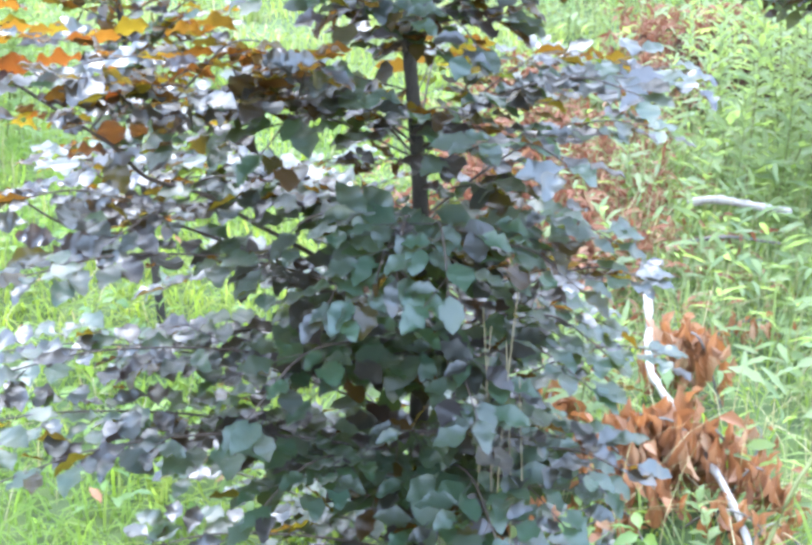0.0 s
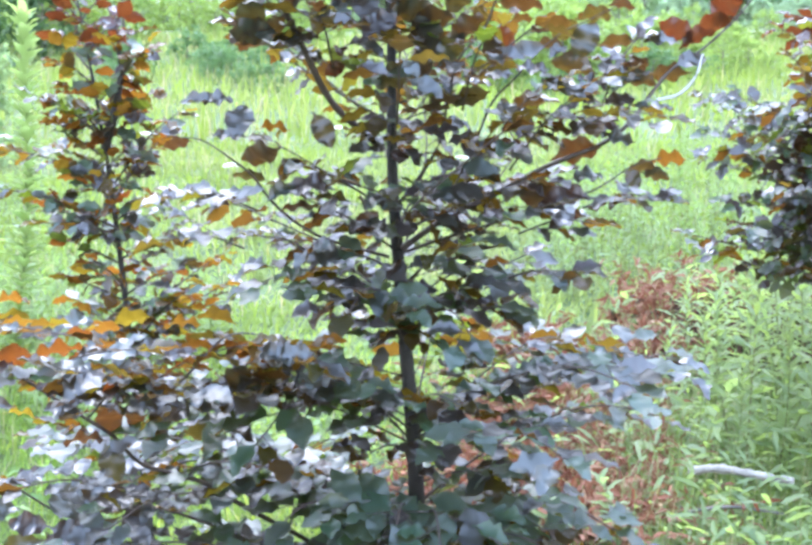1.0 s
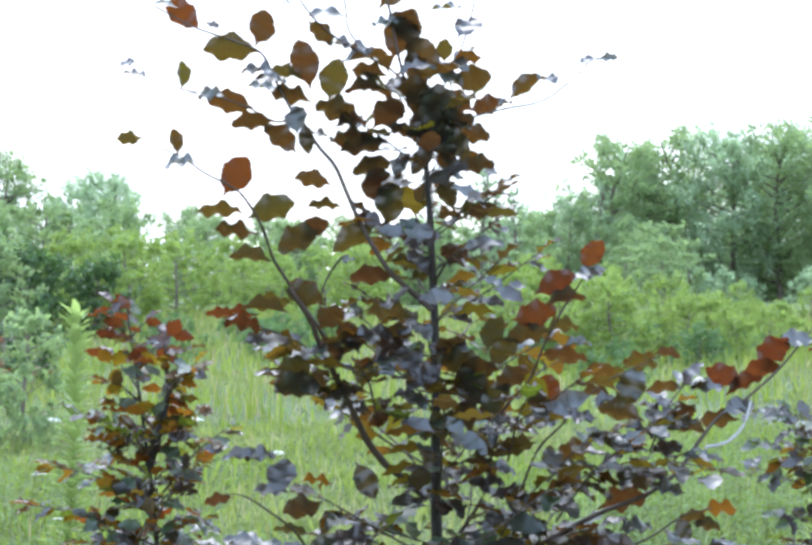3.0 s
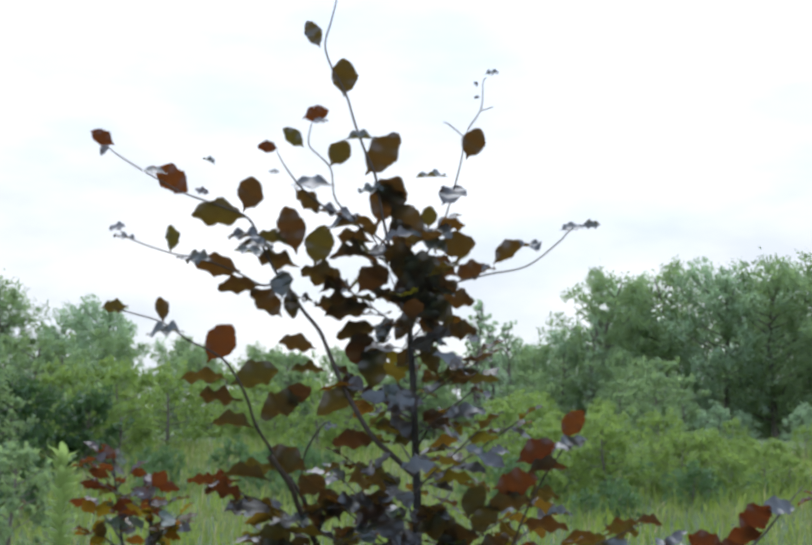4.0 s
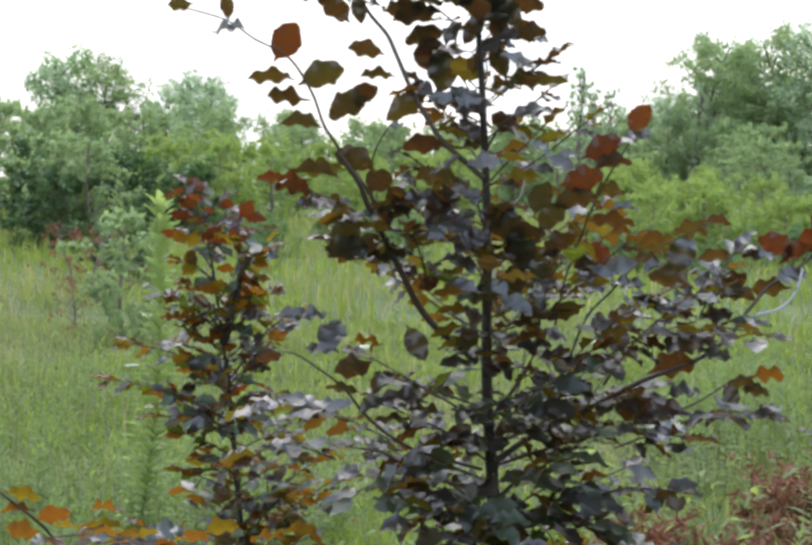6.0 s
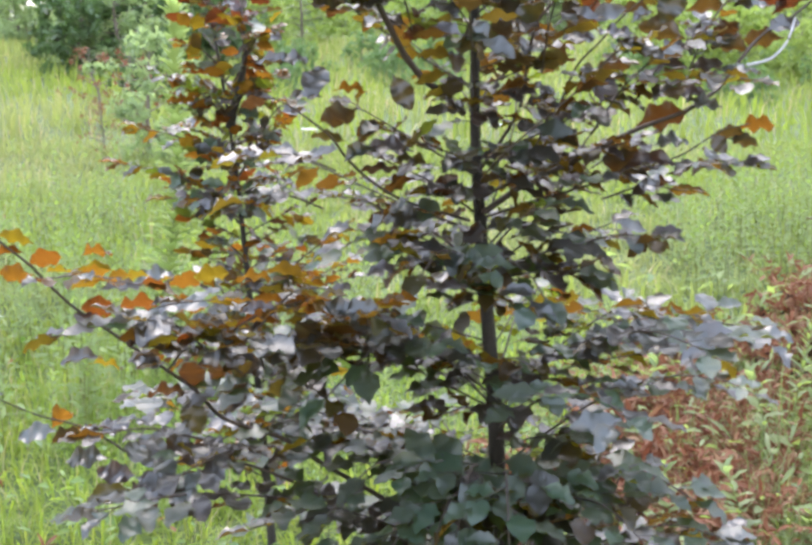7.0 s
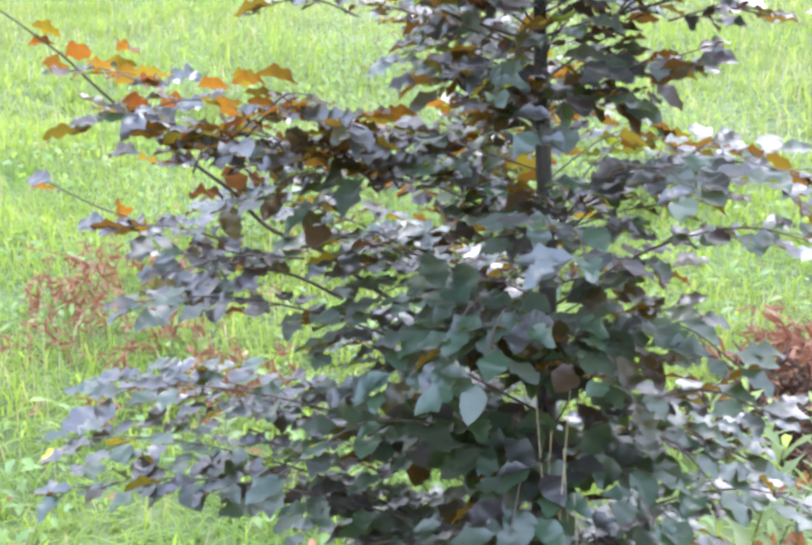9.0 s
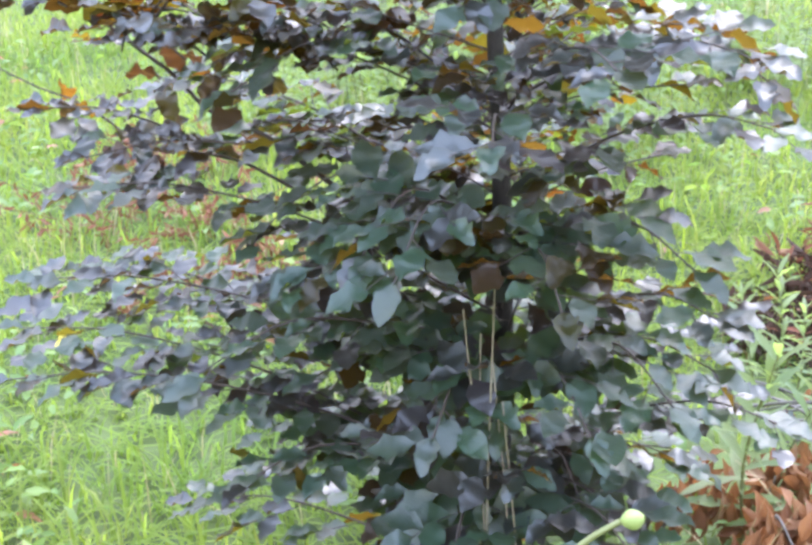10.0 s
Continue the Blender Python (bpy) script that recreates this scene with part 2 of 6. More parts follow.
M_FLOWER = plant_material("white_petals", [(0.72, 0.72, 0.68), (0.8, 0.8, 0.76)], [(0.7, 0.7, 0.62), (0.7, 0.72, 0.62)], 0.3, 0.6, 30, 0.3)
M_BUD = plant_material("green_bud", [(0.22, 0.28, 0.085), (0.27, 0.33, 0.11)], [(0.33, 0.40, 0.11), (0.33, 0.40, 0.11)], 0.2, 0.5, 90, 0.4)
M_PLUME = plant_material("pale_plume_leaf", [(0.17, 0.24, 0.085), (0.21, 0.28, 0.10), (0.16, 0.24, 0.10)], [(0.34, 0.46, 0.13), (0.40, 0.50, 0.15)], 0.5, 0.6, 20, 0.2)
M_HERB = plant_material("tall_herb_leaf", [(0.105, 0.165, 0.046), (0.13, 0.195, 0.052), (0.095, 0.155, 0.052), (0.16, 0.21, 0.062)], [(0.23, 0.35, 0.065), (0.28, 0.40, 0.075), (0.21, 0.33, 0.075)], 0.48, 0.5, 20, 0.25)
M_STALK = plant_material("plant_stalk", [(0.11, 0.15, 0.045), (0.15, 0.16, 0.06)], [(0.2, 0.25, 0.06), (0.25, 0.22, 0.1)], 0.15, 0.55, 30, 0.4)

M_CLOVER = plant_material("meadow_herb", [(0.10, 0.17, 0.04), (0.15, 0.23, 0.05), (0.08, 0.15, 0.045), (0.19, 0.25, 0.06)],
                          [(0.22, 0.36, 0.05), (0.32, 0.44, 0.06), (0.18, 0.32, 0.06), (0.38, 0.46, 0.09)], 0.42, 0.5, 3, 0.4, 0.0, False, (1.6, (0.07, 0.13, 0.04), (0.15, 0.28, 0.05)))
M_LONG_GRASS = plant_material("long_pale_grass", [(0.115, 0.165, 0.06), (0.15, 0.20, 0.075), (0.18, 0.20, 0.095), (0.10, 0.15, 0.055)],
                              [(0.21, 0.30, 0.08), (0.26, 0.34, 0.10), (0.29, 0.32, 0.13)], 0.45, 0.55, 0.8, 0.3, 0.0, False)
M_PALEWOOD = ground_material("bleached_wood", (0.20, 0.185, 0.16), (0.30, 0.28, 0.25), (0.11, 0.095, 0.08), 9, 0.85, 0.004)
M_YELLOW = plant_material("yellowed_leaf", [(0.45, 0.36, 0.05), (0.5, 0.4, 0.07)], [(0.5, 0.4, 0.05), (0.5, 0.4, 0.05)], 0.3, 0.5, 25, 0.4, 0.2)
M_TIE = plant_material("pale_tie", [(0.40, 0.40, 0.43), (0.48, 0.48, 0.50)], [(0.4, 0.4, 0.42), (0.4, 0.4, 0.42)], 0.15, 0.5, 30, 0.4)
# near-black leaf tones that paint the shade in hollows among the weeds
M_HOLLOW_SHADE = plant_material("rotting_bracken", [(0.045, 0.026, 0.017), (0.06, 0.032, 0.02), (0.03, 0.02, 0.014)], [(0.06, 0.03, 0.015), (0.07, 0.035, 0.018)], 0.15, 0.8, 8, 0.2)
M_DEADSTALK = ground_material("dry_stalk_skin", (0.16, 0.13, 0.075), (0.22, 0.19, 0.11), (0.10, 0.08, 0.05), 20, 0.7, 0.001)

# ---- builders ----


def mesh_np(name, verts, faces, material, uv=None, smooth=True):
    """A mesh from arrays: verts (n, 3), faces (m, k)."""
    me = bpy.data.meshes.new(name)
    verts, faces = np.asarray(verts, np.float32), np.asarray(faces, np.int32)
    me.vertices.add(len(verts))
    me.vertices.foreach_set("co", verts.ravel())
    me.loops.add(faces.size)
    me.loops.foreach_set("vertex_index", faces.ravel())
    me.polygons.add(len(faces))
    me.polygons.foreach_set("loop_start", np.arange(len(faces), dtype=np.int32) * faces.shape[1])
    me.polygons.foreach_set("use_smooth", np.full(len(faces), smooth))
    me.materials.append(material)
    if uv is not None:
        layer = me.uv_layers.new(name="UVMap")
        layer.data.foreach_set("uv", np.asarray(uv, np.float32)[faces.ravel()].ravel())
    me.update(calc_edges=True)
    return me


def part(name, me, parent, label="", kind=""):
    ob = new(name, me)
    ob.parent = parent
    return tagged(ob, label, "", "", kind)


def thing(name, x, y, z, label, category, group="", kind=""):
    ob = new(name)
    ob.empty_display_size = 0.1
    ob.location = (x, y, z)
    return tagged(ob, label, category, group, kind)


def smooth_path(pts, steps=5):
    """A Catmull-Rom curve through the points."""
    p = [np.array(q, float) for q in pts]
    p = [2 * p[0] - p[1], *p, 2 * p[-1] - p[-2]]
    res = []
    for a, b, c, d in zip(p, p[1:], p[2:], p[3:]):
        for s in np.arange(steps) / steps:
            res.append(0.5 * (2 * b + (c - a) * s + (2 * a - 5 * b + 4 * c - d) * s * s + (3 * b - a - 3 * c + d) * s ** 3))
    return np.array(res + [p[-2]])


def tube_arrays(path, r0, r1, sides=6, power=1.0):
    path = np.asarray(path, float)
    n = len(path)
    tangent = np.gradient(path, axis=0)
    tangent /= np.linalg.norm(tangent, axis=1)[:, None] + 1e-9
    ref = np.where(np.abs(tangent[:, 2:3]) > 0.9, [[1.0, 0, 0]], [[0, 0, 1.0]])
    a = np.cross(tangent, ref)
    a /= np.linalg.norm(a, axis=1)[:, None] + 1e-9
    b = np.cross(tangent, a)
    rad = r1 + (r0 - r1) * (1 - np.linspace(0, 1, n)) ** power
    ang = np.arange(sides) * 2 * np.pi / sides
    ring = a[:, None] * np.cos(ang)[None, :, None] + b[:, None] * np.sin(ang)[None, :, None]
    verts = (path[:, None] + ring * rad[:, None, None]).reshape(-1, 3)
    i, j = np.meshgrid(np.arange(n - 1), np.arange(sides), indexing="ij")
    k = (j + 1) % sides
    faces = np.stack([i * sides + j, i * sides + k, (i + 1) * sides + k, (i + 1) * sides + j], -1).reshape(-1, 4)
    return verts, faces


def joined(chunks):
    verts, faces, at = [], [], 0
    for v, f in chunks:
        verts.append(v)
        faces.append(f + at)
        at += len(v)
    return np.concatenate(verts), np.concatenate(faces)


def tube(name, path, r0, r1, material, sides=6, power=1.0):
    return mesh_np(name, *tube_arrays(path, r0, r1, sides, power), material)


def leaf_arrays(seed, width=0.66, wave=0.035, fold=0.16, curl=0.1, stations=7, peak=0.45, teeth=0.02, across=(-1, -0.5, 0, 0.5, 1), full=0.72):
    """A leaf of length 1 along x: a midrib, two folded halves with a wavy, notched edge, a short stalk."""
    r = np.random.default_rng(seed)
    u = np.concatenate([[-0.13], np.linspace(0, 1, stations - 1)])
    t = np.clip(u, 0, 1)
    w = np.sin(np.pi * t ** (np.log(0.5) / np.log(peak))) ** full * width / 2
    w *= 1 - 0.22 * np.clip((t - 0.6) / 0.4, 0, 1)
    w[0], w[1], w[-1] = 0.012, 0.05, 0.006
    phase, m = r.uniform(0, 6, 2), len(across)
    nick = r.normal(0, teeth * 2.6, (stations, 2)) + teeth * 2 * np.where(np.arange(stations) % 2, 1, -1)[:, None]
    verts, uv = [], []
    for i in range(stations):
        inner = 1 < i < stations - 1
        for s in across:
            side = 0 if s < 0 else 1
            z = abs(s) * w[i] * fold * 2 - curl * (u[i] - 0.3) ** 2
            z += wave * math.sin(u[i] * 15 + phase[side]) * abs(s) * inner
            y = s * w[i] * (1 + (nick[i, side] if abs(s) == 1 and inner else 0))
            verts.append((u[i], y, z))
            uv.append((u[i], s * w[i] / width))
    faces = []
    for i in range(stations - 1):
        for j in range(m - 1):
            q = i * m + j
            faces.append((q, q + m, q + m + 1, q + 1))
    return np.array(verts), np.array(faces), np.array(uv)


LEAVES = [leaf_arrays(s, w, wv * 1.35, fo, cu, 18, 0.48, 0.014, full=0.60) for s, w, wv, fo, cu in
          ((1, 0.72, 0.035, 0.10, 0.12), (2, 0.64, 0.06, 0.22, 0.05), (3, 0.76, 0.045, 0.06, 0.24), (4, 0.68, 0.07, 0.16, -0.14), (5, 0.58, 0.05, 0.34, 0.2), (7, 0.70, 0.08, 0.12, 0.3))]
LEAVES_FAR = [leaf_arrays(s, w * 1.08, wv * 1.8, fo * 1.3, cu, 9, 0.46, 0.034, (-1, 0, 1), 0.72) for s, w, wv, fo, cu in
              ((1, 0.60, 0.03, 0.06, 0.12), (2, 0.55, 0.04, 0.13, 0.05), (3, 0.62, 0.035, 0.04, 0.2), (4, 0.58, 0.04, 0.09, -0.10), (5, 0.50, 0.04, 0.2, 0.16), (6, 0.59, 0.05, 0.11, 0.24))]
LEAF_MESH = {mat: [mesh_np("leaf", v, f, mat, uv) for v, f, uv in LEAVES] for mat in (M_LEAF, M_YOUNG, M_BRONZE, M_TIP, M_OLIVE)}


def frame_from(axis, normal):
    """A turn whose x runs along axis and whose z lies near normal."""
    x = np.asarray(axis, float)
    x = x / np.linalg.norm(x)
    z = np.asarray(normal, float) - x * np.dot(normal, x)
    z = z / (np.linalg.norm(z) + 1e-9)
    y = np.cross(z, x)
    return np.stack([x, y, z], 1)


def placed(template, mats):
    """Copies of (verts, faces, uv) by a list of (turn * size, place)."""
    v, f, uv = template
    turns, at = np.array([m for m, _ in mats]), np.array([p for _, p in mats])
    verts = np.einsum("nij,kj->nki", turns, v) + at[:, None]
    faces = f[None] + (np.arange(len(mats)) * len(v))[:, None, None]
    return verts.reshape(-1, 3), faces.reshape(-1, f.shape[1]), np.tile(uv, (len(mats), 1))


class Beech:
    """A young beech: the root empty, its branches, single leaves as parts, the crowded rest joined."""

    def __init__(self, name, x, y, z, label, singles):
        self.root = thing(name, x, y, z, label, "tree", "copper beeches")
        self.singles, self.count = singles, 0
        self.bag = {M_LEAF: [], M_YOUNG: [], M_BRONZE: [], M_TIP: [], M_OLIVE: []}
        self.fresh = M_YOUNG
        self.green = 0.0
        self.twigs = []
        self.r = np.random.default_rng(len(name) + int(abs(x) * 100))

    def put(self, branch, at, axis, normal, size, young=False, single=True):
        mat = (M_TIP if at[2] > 1.5 and single else self.fresh) if young else M_BRONZE if self.r.random() < self.green else M_LEAF
        turn = frame_from(axis, normal) * size
        if single and self.count < self.singles:
            self.count += 1
            ob = new("leaf", LEAF_MESH[mat][self.count % len(LEAVES)])
            ob.parent = branch
            m = Matrix(turn.tolist()).to_4x4()
            m.translation = at
            ob.matrix_basis = m
        else:
            self.bag[mat].append((turn, np.array(at, float)))

    def branch(self, pts, r0, r1, name="branch", material=None, sides=6, steps=5):
        path = smooth_path(pts, steps)
        ob = part(name, tube(name, path, r0, r1, material or M_TWIG, sides), self.root)
        return ob, path

    def finish(self):
        if self.twigs:
            part("twigwork", mesh_np("twigwork", *joined(self.twigs), M_TWIG), self.root, "fine brown twigs", "stuff")
        for mat, mats in self.bag.items():
            if not mats:
                continue
            chunks, uvs, at = [], [], 0
            for k, template in enumerate(LEAVES_FAR):
                some = mats[k::len(LEAVES_FAR)]
                if some:
                    v, f, uv = placed(template, some)
                    chunks.append((v, f))
                    uvs.append(uv)
            v, f = joined(chunks)
            part("foliage", mesh_np("foliage", v, f, mat, np.concatenate(uvs)), self.root, "crowded copper-purple beech leaves", "stuff")

    def spray(self, pts, r0, leaf=0.055, twig=0.16, gap=0.05, young=0.1, singles=False, flat=0.35, first=0.12, face=0.3):
        """A limb with side twigs left and right in one nearly level plane, each with leaves set alternately."""
        r = self.r
        ob, path = self.branch(pts, r0, 0.0012)
        seg = np.linalg.norm(np.diff(path, axis=0), axis=1)
        along = np.concatenate([[0], np.cumsum(seg)])
        length, twigs, side = along[-1], [], 1
        s = length * first
        while s < length:
            side = -side
            f = s / length
            p = np.array([np.interp(s, along, path[:, k]) for k in range(3)])
            q = np.array([np.interp(min(length, s + 0.02), along, path[:, k]) for k in range(3)])
            d = (q - p) / (np.linalg.norm(q - p) + 1e-6) if s + 0.02 < length else (path[-1] - path[-3]) / np.linalg.norm(path[-1] - path[-3])
            level = np.cross([0, 0, 1], d)
            level /= np.linalg.norm(level) + 1e-6
            size = twig * (1.0 - 0.65 * f) * r.uniform(0.6, 1.25)
            way = d * r.uniform(0.5, 0.9) + level * side * r.uniform(0.6, 1.0) + np.array([0, 0, r.uniform(-0.15, 0.3)])
            way /= np.linalg.norm(way)
            bend = np.array([0, 0, r.uniform(-0.25, 0.05)])
            tp = np.array([p + way * size * t + bend * size * t * t for t in (0, 0.35, 0.7, 1.0)])
            twigs.append(tube_arrays(tp, max(0.0010, r0 * 0.3 * (1 - f)), 0.0006, 3))
            n_leaf, ls = max(2, int(size / (0.37 * leaf))), 1
            plane = np.array([r.normal(0, flat), r.normal(0, flat) - 0.12, 1.0]) + face * np.array([d[0], d[1], 0]) * r.uniform(0.4, 1.6)
            plane /= np.linalg.norm(plane)
            out_dir = np.cross(plane, way)
            out_dir /= np.linalg.norm(out_dir) + 1e-6
            for k in range(n_leaf):
                t = ((k + 0.6) / n_leaf) ** 0.7
                b = p + way * size * t + bend * size * t * t
                ls = -ls
                axis = way * r.uniform(0.35, 1.0) + out_dir * ls * r.uniform(0.5, 1.15)
                if k == n_leaf - 1:
                    axis = way + r.normal(0, 0.15, 3)
                axis = axis - plane * np.dot(axis, plane) * 0.8 + np.array([0, 0, r.uniform(-0.16, 0.05)])
                normal, fresh = plane + r.normal(0, 0.10, 3), r.random() < young * (0.3 + 1.2 * f)
                if fresh:                    # young leaves hang with their backs to the south
                    normal = normal + np.array([0.0, r.uniform(0.5, 1.3), 0.0])
                self.put(ob, b, axis, normal, leaf * r.uniform(0.75, 1.2), fresh, singles)
            s += gap * r.uniform(0.7, 1.3)
        end_dir = (path[-1] - path[-3]) / np.linalg.norm(path[-1] - path[-3])
        self.put(ob, path[-1], end_dir, (0, -0.2, 1), leaf, r.random() < young * 2, singles)
        self.twigs += twigs
        return ob, path


def ground_z(x, y):
    """The lie of the land: small hummocks, rising gently away from the young trees."""
    x, y = np.asarray(x, float), np.asarray(y, float)
    s = np.clip((y - 5) / 45, 0, 1)
    rise = 0.85 * s * s * (3 - 2 * s)
    return rise + 0.03 * np.sin(x * 1.7 + 0.6) * np.cos(y * 1.3) + 0.02 * np.sin(x * 3.1 + y * 2.3)

# ---- the copper beech in front ----
tree = Beech("copper_beech", 0, 0, 0, "young copper beech, dark purple leaves, orange shoot tips, in meadow", 290)


def shoot(owner, pts, r0, r1):
    return owner.branch(pts, r0 * (0.50 if r0 > 0.0092 else 0.66 if r0 > 0.0075 else 0.47 if r0 > 0.003 else 0.8), r1, "branch", M_TWIG)[0]


def leaf(branch, x, y, z, size, angle, tilt, age=""):
    """A single leaf by its middle: angle of its tip in the plane across the view, tilt of its face up (+) or down (-)."""
    a, t, r = radians(angle), radians(tilt), tree.r
    size = size * (1.07 if z > 1.75 else 1.2 if z < 1.3 else 1.08)
    axis = np.array([math.cos(a), r.normal(0, 0.12), math.sin(a)])
    normal = np.array([r.normal(0, 0.12), -math.cos(t), math.sin(abs(t))]) if t >= 0 else np.array([r.normal(0, 0.12), math.cos(t), math.sin(abs(t)) + 0.25])
    axis = axis - normal * np.dot(axis, normal) / np.dot(normal, normal)
    axis /= np.linalg.norm(axis)
    tree.put(branch, np.array([x, y, z]) - axis * size * 0.45, axis, normal, size, age == "young")


trunk_path = smooth_path([(0.055, 0.12, -0.05), (0.05, 0.12, 0.3), (0.055, 0.12, 0.6), (0.05, 0.12, 0.85), (0.031, 0.13, 1.08), (0.012, 0.15, 1.34), (0.01, 0.16, 1.6), (0.0, 0.18, 1.82), (-0.009, 0.21, 1.94)], 6)
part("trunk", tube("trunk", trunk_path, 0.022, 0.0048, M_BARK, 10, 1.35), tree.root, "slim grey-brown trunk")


def trunk_at(z):
    return np.array([np.interp(z, trunk_path[:, 2], trunk_path[:, k]) for k in range(3)])


# the upper shoots, each with its own leaves
b = shoot(tree, [(-0.009, 0.210, 1.941), (-0.028, 0.215, 2.010), (-0.044, 0.220, 2.063), (-0.059, 0.225, 2.126), (-0.070, 0.230, 2.184), (-0.087, 0.235, 2.223), (-0.107, 0.240, 2.276), (-0.124, 0.245, 2.329), (-0.150, 0.250, 2.377), (-0.162, 0.255, 2.418), (-0.152, 0.260, 2.463), (-0.145, 0.265, 2.505), (-0.160, 0.270, 2.522)], 0.0075, 0.0011)
leaf(b, -0.182, 0.240, 2.432, 0.044, 118, 0)
leaf(b, -0.128, 0.260, 2.362, 0.058, 85, -10)
leaf(b, -0.058, 0.245, 2.223, 0.077, 55, -15)
leaf(b, -0.096, 0.225, 2.247, 0.048, 10, 60)
leaf(b, -0.048, 0.235, 2.145, 0.087, 70, -20)
leaf(b, -0.016, 0.235, 2.110, 0.065, -40, -10)
leaf(b, -0.025, 0.230, 2.082, 0.061, -70, -20)
leaf(b, -0.043, 0.235, 2.154, 0.052, 140, -40)
leaf(b, -0.074, 0.215, 2.155, 0.043, 200, 55)
leaf(b, -0.146, 0.250, 2.504, 0.012, 100, 20)
leaf(b, -0.159, 0.255, 2.516, 0.016, 160, 20)
b = shoot(tree, [(0.002, 0.220, 2.024), (0.041, 0.227, 2.087), (0.065, 0.234, 2.164), (0.078, 0.241, 2.219), (0.084, 0.249, 2.261), (0.111, 0.256, 2.309), (0.114, 0.263, 2.356), (0.120, 0.270, 2.367)], 0.0040, 0.0009)
leaf(b, 0.062, 0.219, 2.151, 0.062, 75, 50)
leaf(b, 0.027, 0.219, 2.181, 0.050, 145, 72)
leaf(b, 0.098, 0.259, 2.248, 0.051, 70, -10)
leaf(b, 0.129, 0.255, 2.370, 0.025, 20, 50)
leaf(b, 0.101, 0.248, 2.350, 0.012, 110, 30)
leaf(b, 0.103, 0.241, 2.325, 0.010, 200, 30)
leaf(b, 0.023, 0.237, 2.115, 0.037, 85, -20)
leaf(b, 0.019, 0.212, 2.068, 0.069, -50, 50)
leaf(b, 0.070, 0.237, 2.067, 0.059, 20, -15)
b = shoot(tree, [(0.081, 0.230, 2.253), (0.056, 0.215, 2.270), (0.045, 0.200, 2.272)], 0.0014, 0.0009)
b = shoot(tree, [(0.110, 0.240, 2.301), (0.131, 0.240, 2.308)], 0.0014, 0.0009)
b = shoot(tree, [(-0.001, 0.210, 1.958), (0.029, 0.227, 1.977), (0.064, 0.244, 2.001), (0.127, 0.261, 2.020), (0.194, 0.279, 2.037), (0.250, 0.296, 2.081), (0.274, 0.313, 2.106), (0.304, 0.330, 2.118)], 0.0050, 0.0009)
leaf(b, 0.096, 0.271, 2.025, 0.051, 20, -20)
leaf(b, 0.162, 0.289, 2.063, 0.055, 40, -10)
leaf(b, 0.198, 0.264, 2.072, 0.051, 95, 68)
leaf(b, 0.274, 0.298, 2.108, 0.038, 50, 55)
leaf(b, 0.309, 0.315, 2.114, 0.031, 15, 40)
leaf(b, 0.042, 0.254, 2.030, 0.058, 150, -25)
leaf(b, 0.072, 0.254, 1.975, 0.053, -20, -20)
leaf(b, 0.126, 0.246, 2.027, 0.030, 60, 70)
b = shoot(tree, [(-0.042, 0.190, 2.055), (-0.089, 0.167, 2.091), (-0.131, 0.143, 2.126), (-0.139, 0.120, 2.173), (-0.155, 0.097, 2.190), (-0.173, 0.073, 2.206), (-0.168, 0.050, 2.235)], 0.0040, 0.0009)
leaf(b, -0.162, 0.060, 2.253, 0.037, 20, -10, "young")
leaf(b, -0.153, 0.035, 2.236, 0.024, 40, 50)
leaf(b, -0.199, 0.083, 2.219, 0.038, 140, -5)
leaf(b, -0.126, 0.107, 2.199, 0.046, 60, -20)
leaf(b, -0.134, 0.128, 2.102, 0.060, 170, 65)
leaf(b, -0.110, 0.152, 2.087, 0.067, 190, 68)
b = shoot(tree, [(-0.085, 0.170, 2.083), (-0.130, 0.136, 2.103), (-0.167, 0.102, 2.123), (-0.189, 0.068, 2.142), (-0.208, 0.034, 2.165), (-0.217, 0.000, 2.181)], 0.0030, 0.0009)
leaf(b, -0.232, 0.010, 2.189, 0.027, 175, -10, "young")
leaf(b, -0.168, 0.087, 2.144, 0.061, 160, 55)
leaf(b, -0.177, 0.112, 2.120, 0.048, -60, -30)
leaf(b, -0.222, 0.019, 2.152, 0.016, 170, 50)
b = shoot(tree, [(0.004, 0.150, 1.680), (-0.036, 0.151, 1.715), (-0.066, 0.152, 1.743), (-0.096, 0.154, 1.789), (-0.120, 0.155, 1.834), (-0.140, 0.156, 1.880), (-0.156, 0.158, 1.914), (-0.184, 0.159, 1.947), (-0.206, 0.160, 1.981), (-0.228, 0.161, 2.007), (-0.254, 0.163, 2.054), (-0.277, 0.164, 2.097), (-0.325, 0.165, 2.118), (-0.386, 0.166, 2.139), (-0.447, 0.167, 2.171), (-0.500, 0.169, 2.203), (-0.520, 0.170, 2.221)], 0.0080, 0.0009)
leaf(b, -0.528, 0.180, 2.232, 0.039, 150, -10, "young")
leaf(b, -0.518, 0.155, 2.207, 0.022, 250, 40)
leaf(b, -0.410, 0.176, 2.165, 0.061, -35, -12, "young")
leaf(b, -0.434, 0.152, 2.172, 0.039, 150, 60)
leaf(b, -0.328, 0.175, 2.103, 0.078, 175, -30)
leaf(b, -0.277, 0.174, 2.141, 0.058, 65, -15)
leaf(b, -0.353, 0.151, 2.139, 0.022, 150, 40)
leaf(b, -0.344, 0.151, 2.191, 0.025, 110, 60)
leaf(b, -0.283, 0.149, 2.067, 0.056, -30, 65)
leaf(b, -0.261, 0.148, 2.052, 0.050, -20, 60)
leaf(b, -0.207, 0.173, 2.081, 0.071, 100, -10)
leaf(b, -0.159, 0.171, 2.056, 0.061, 82, -5)
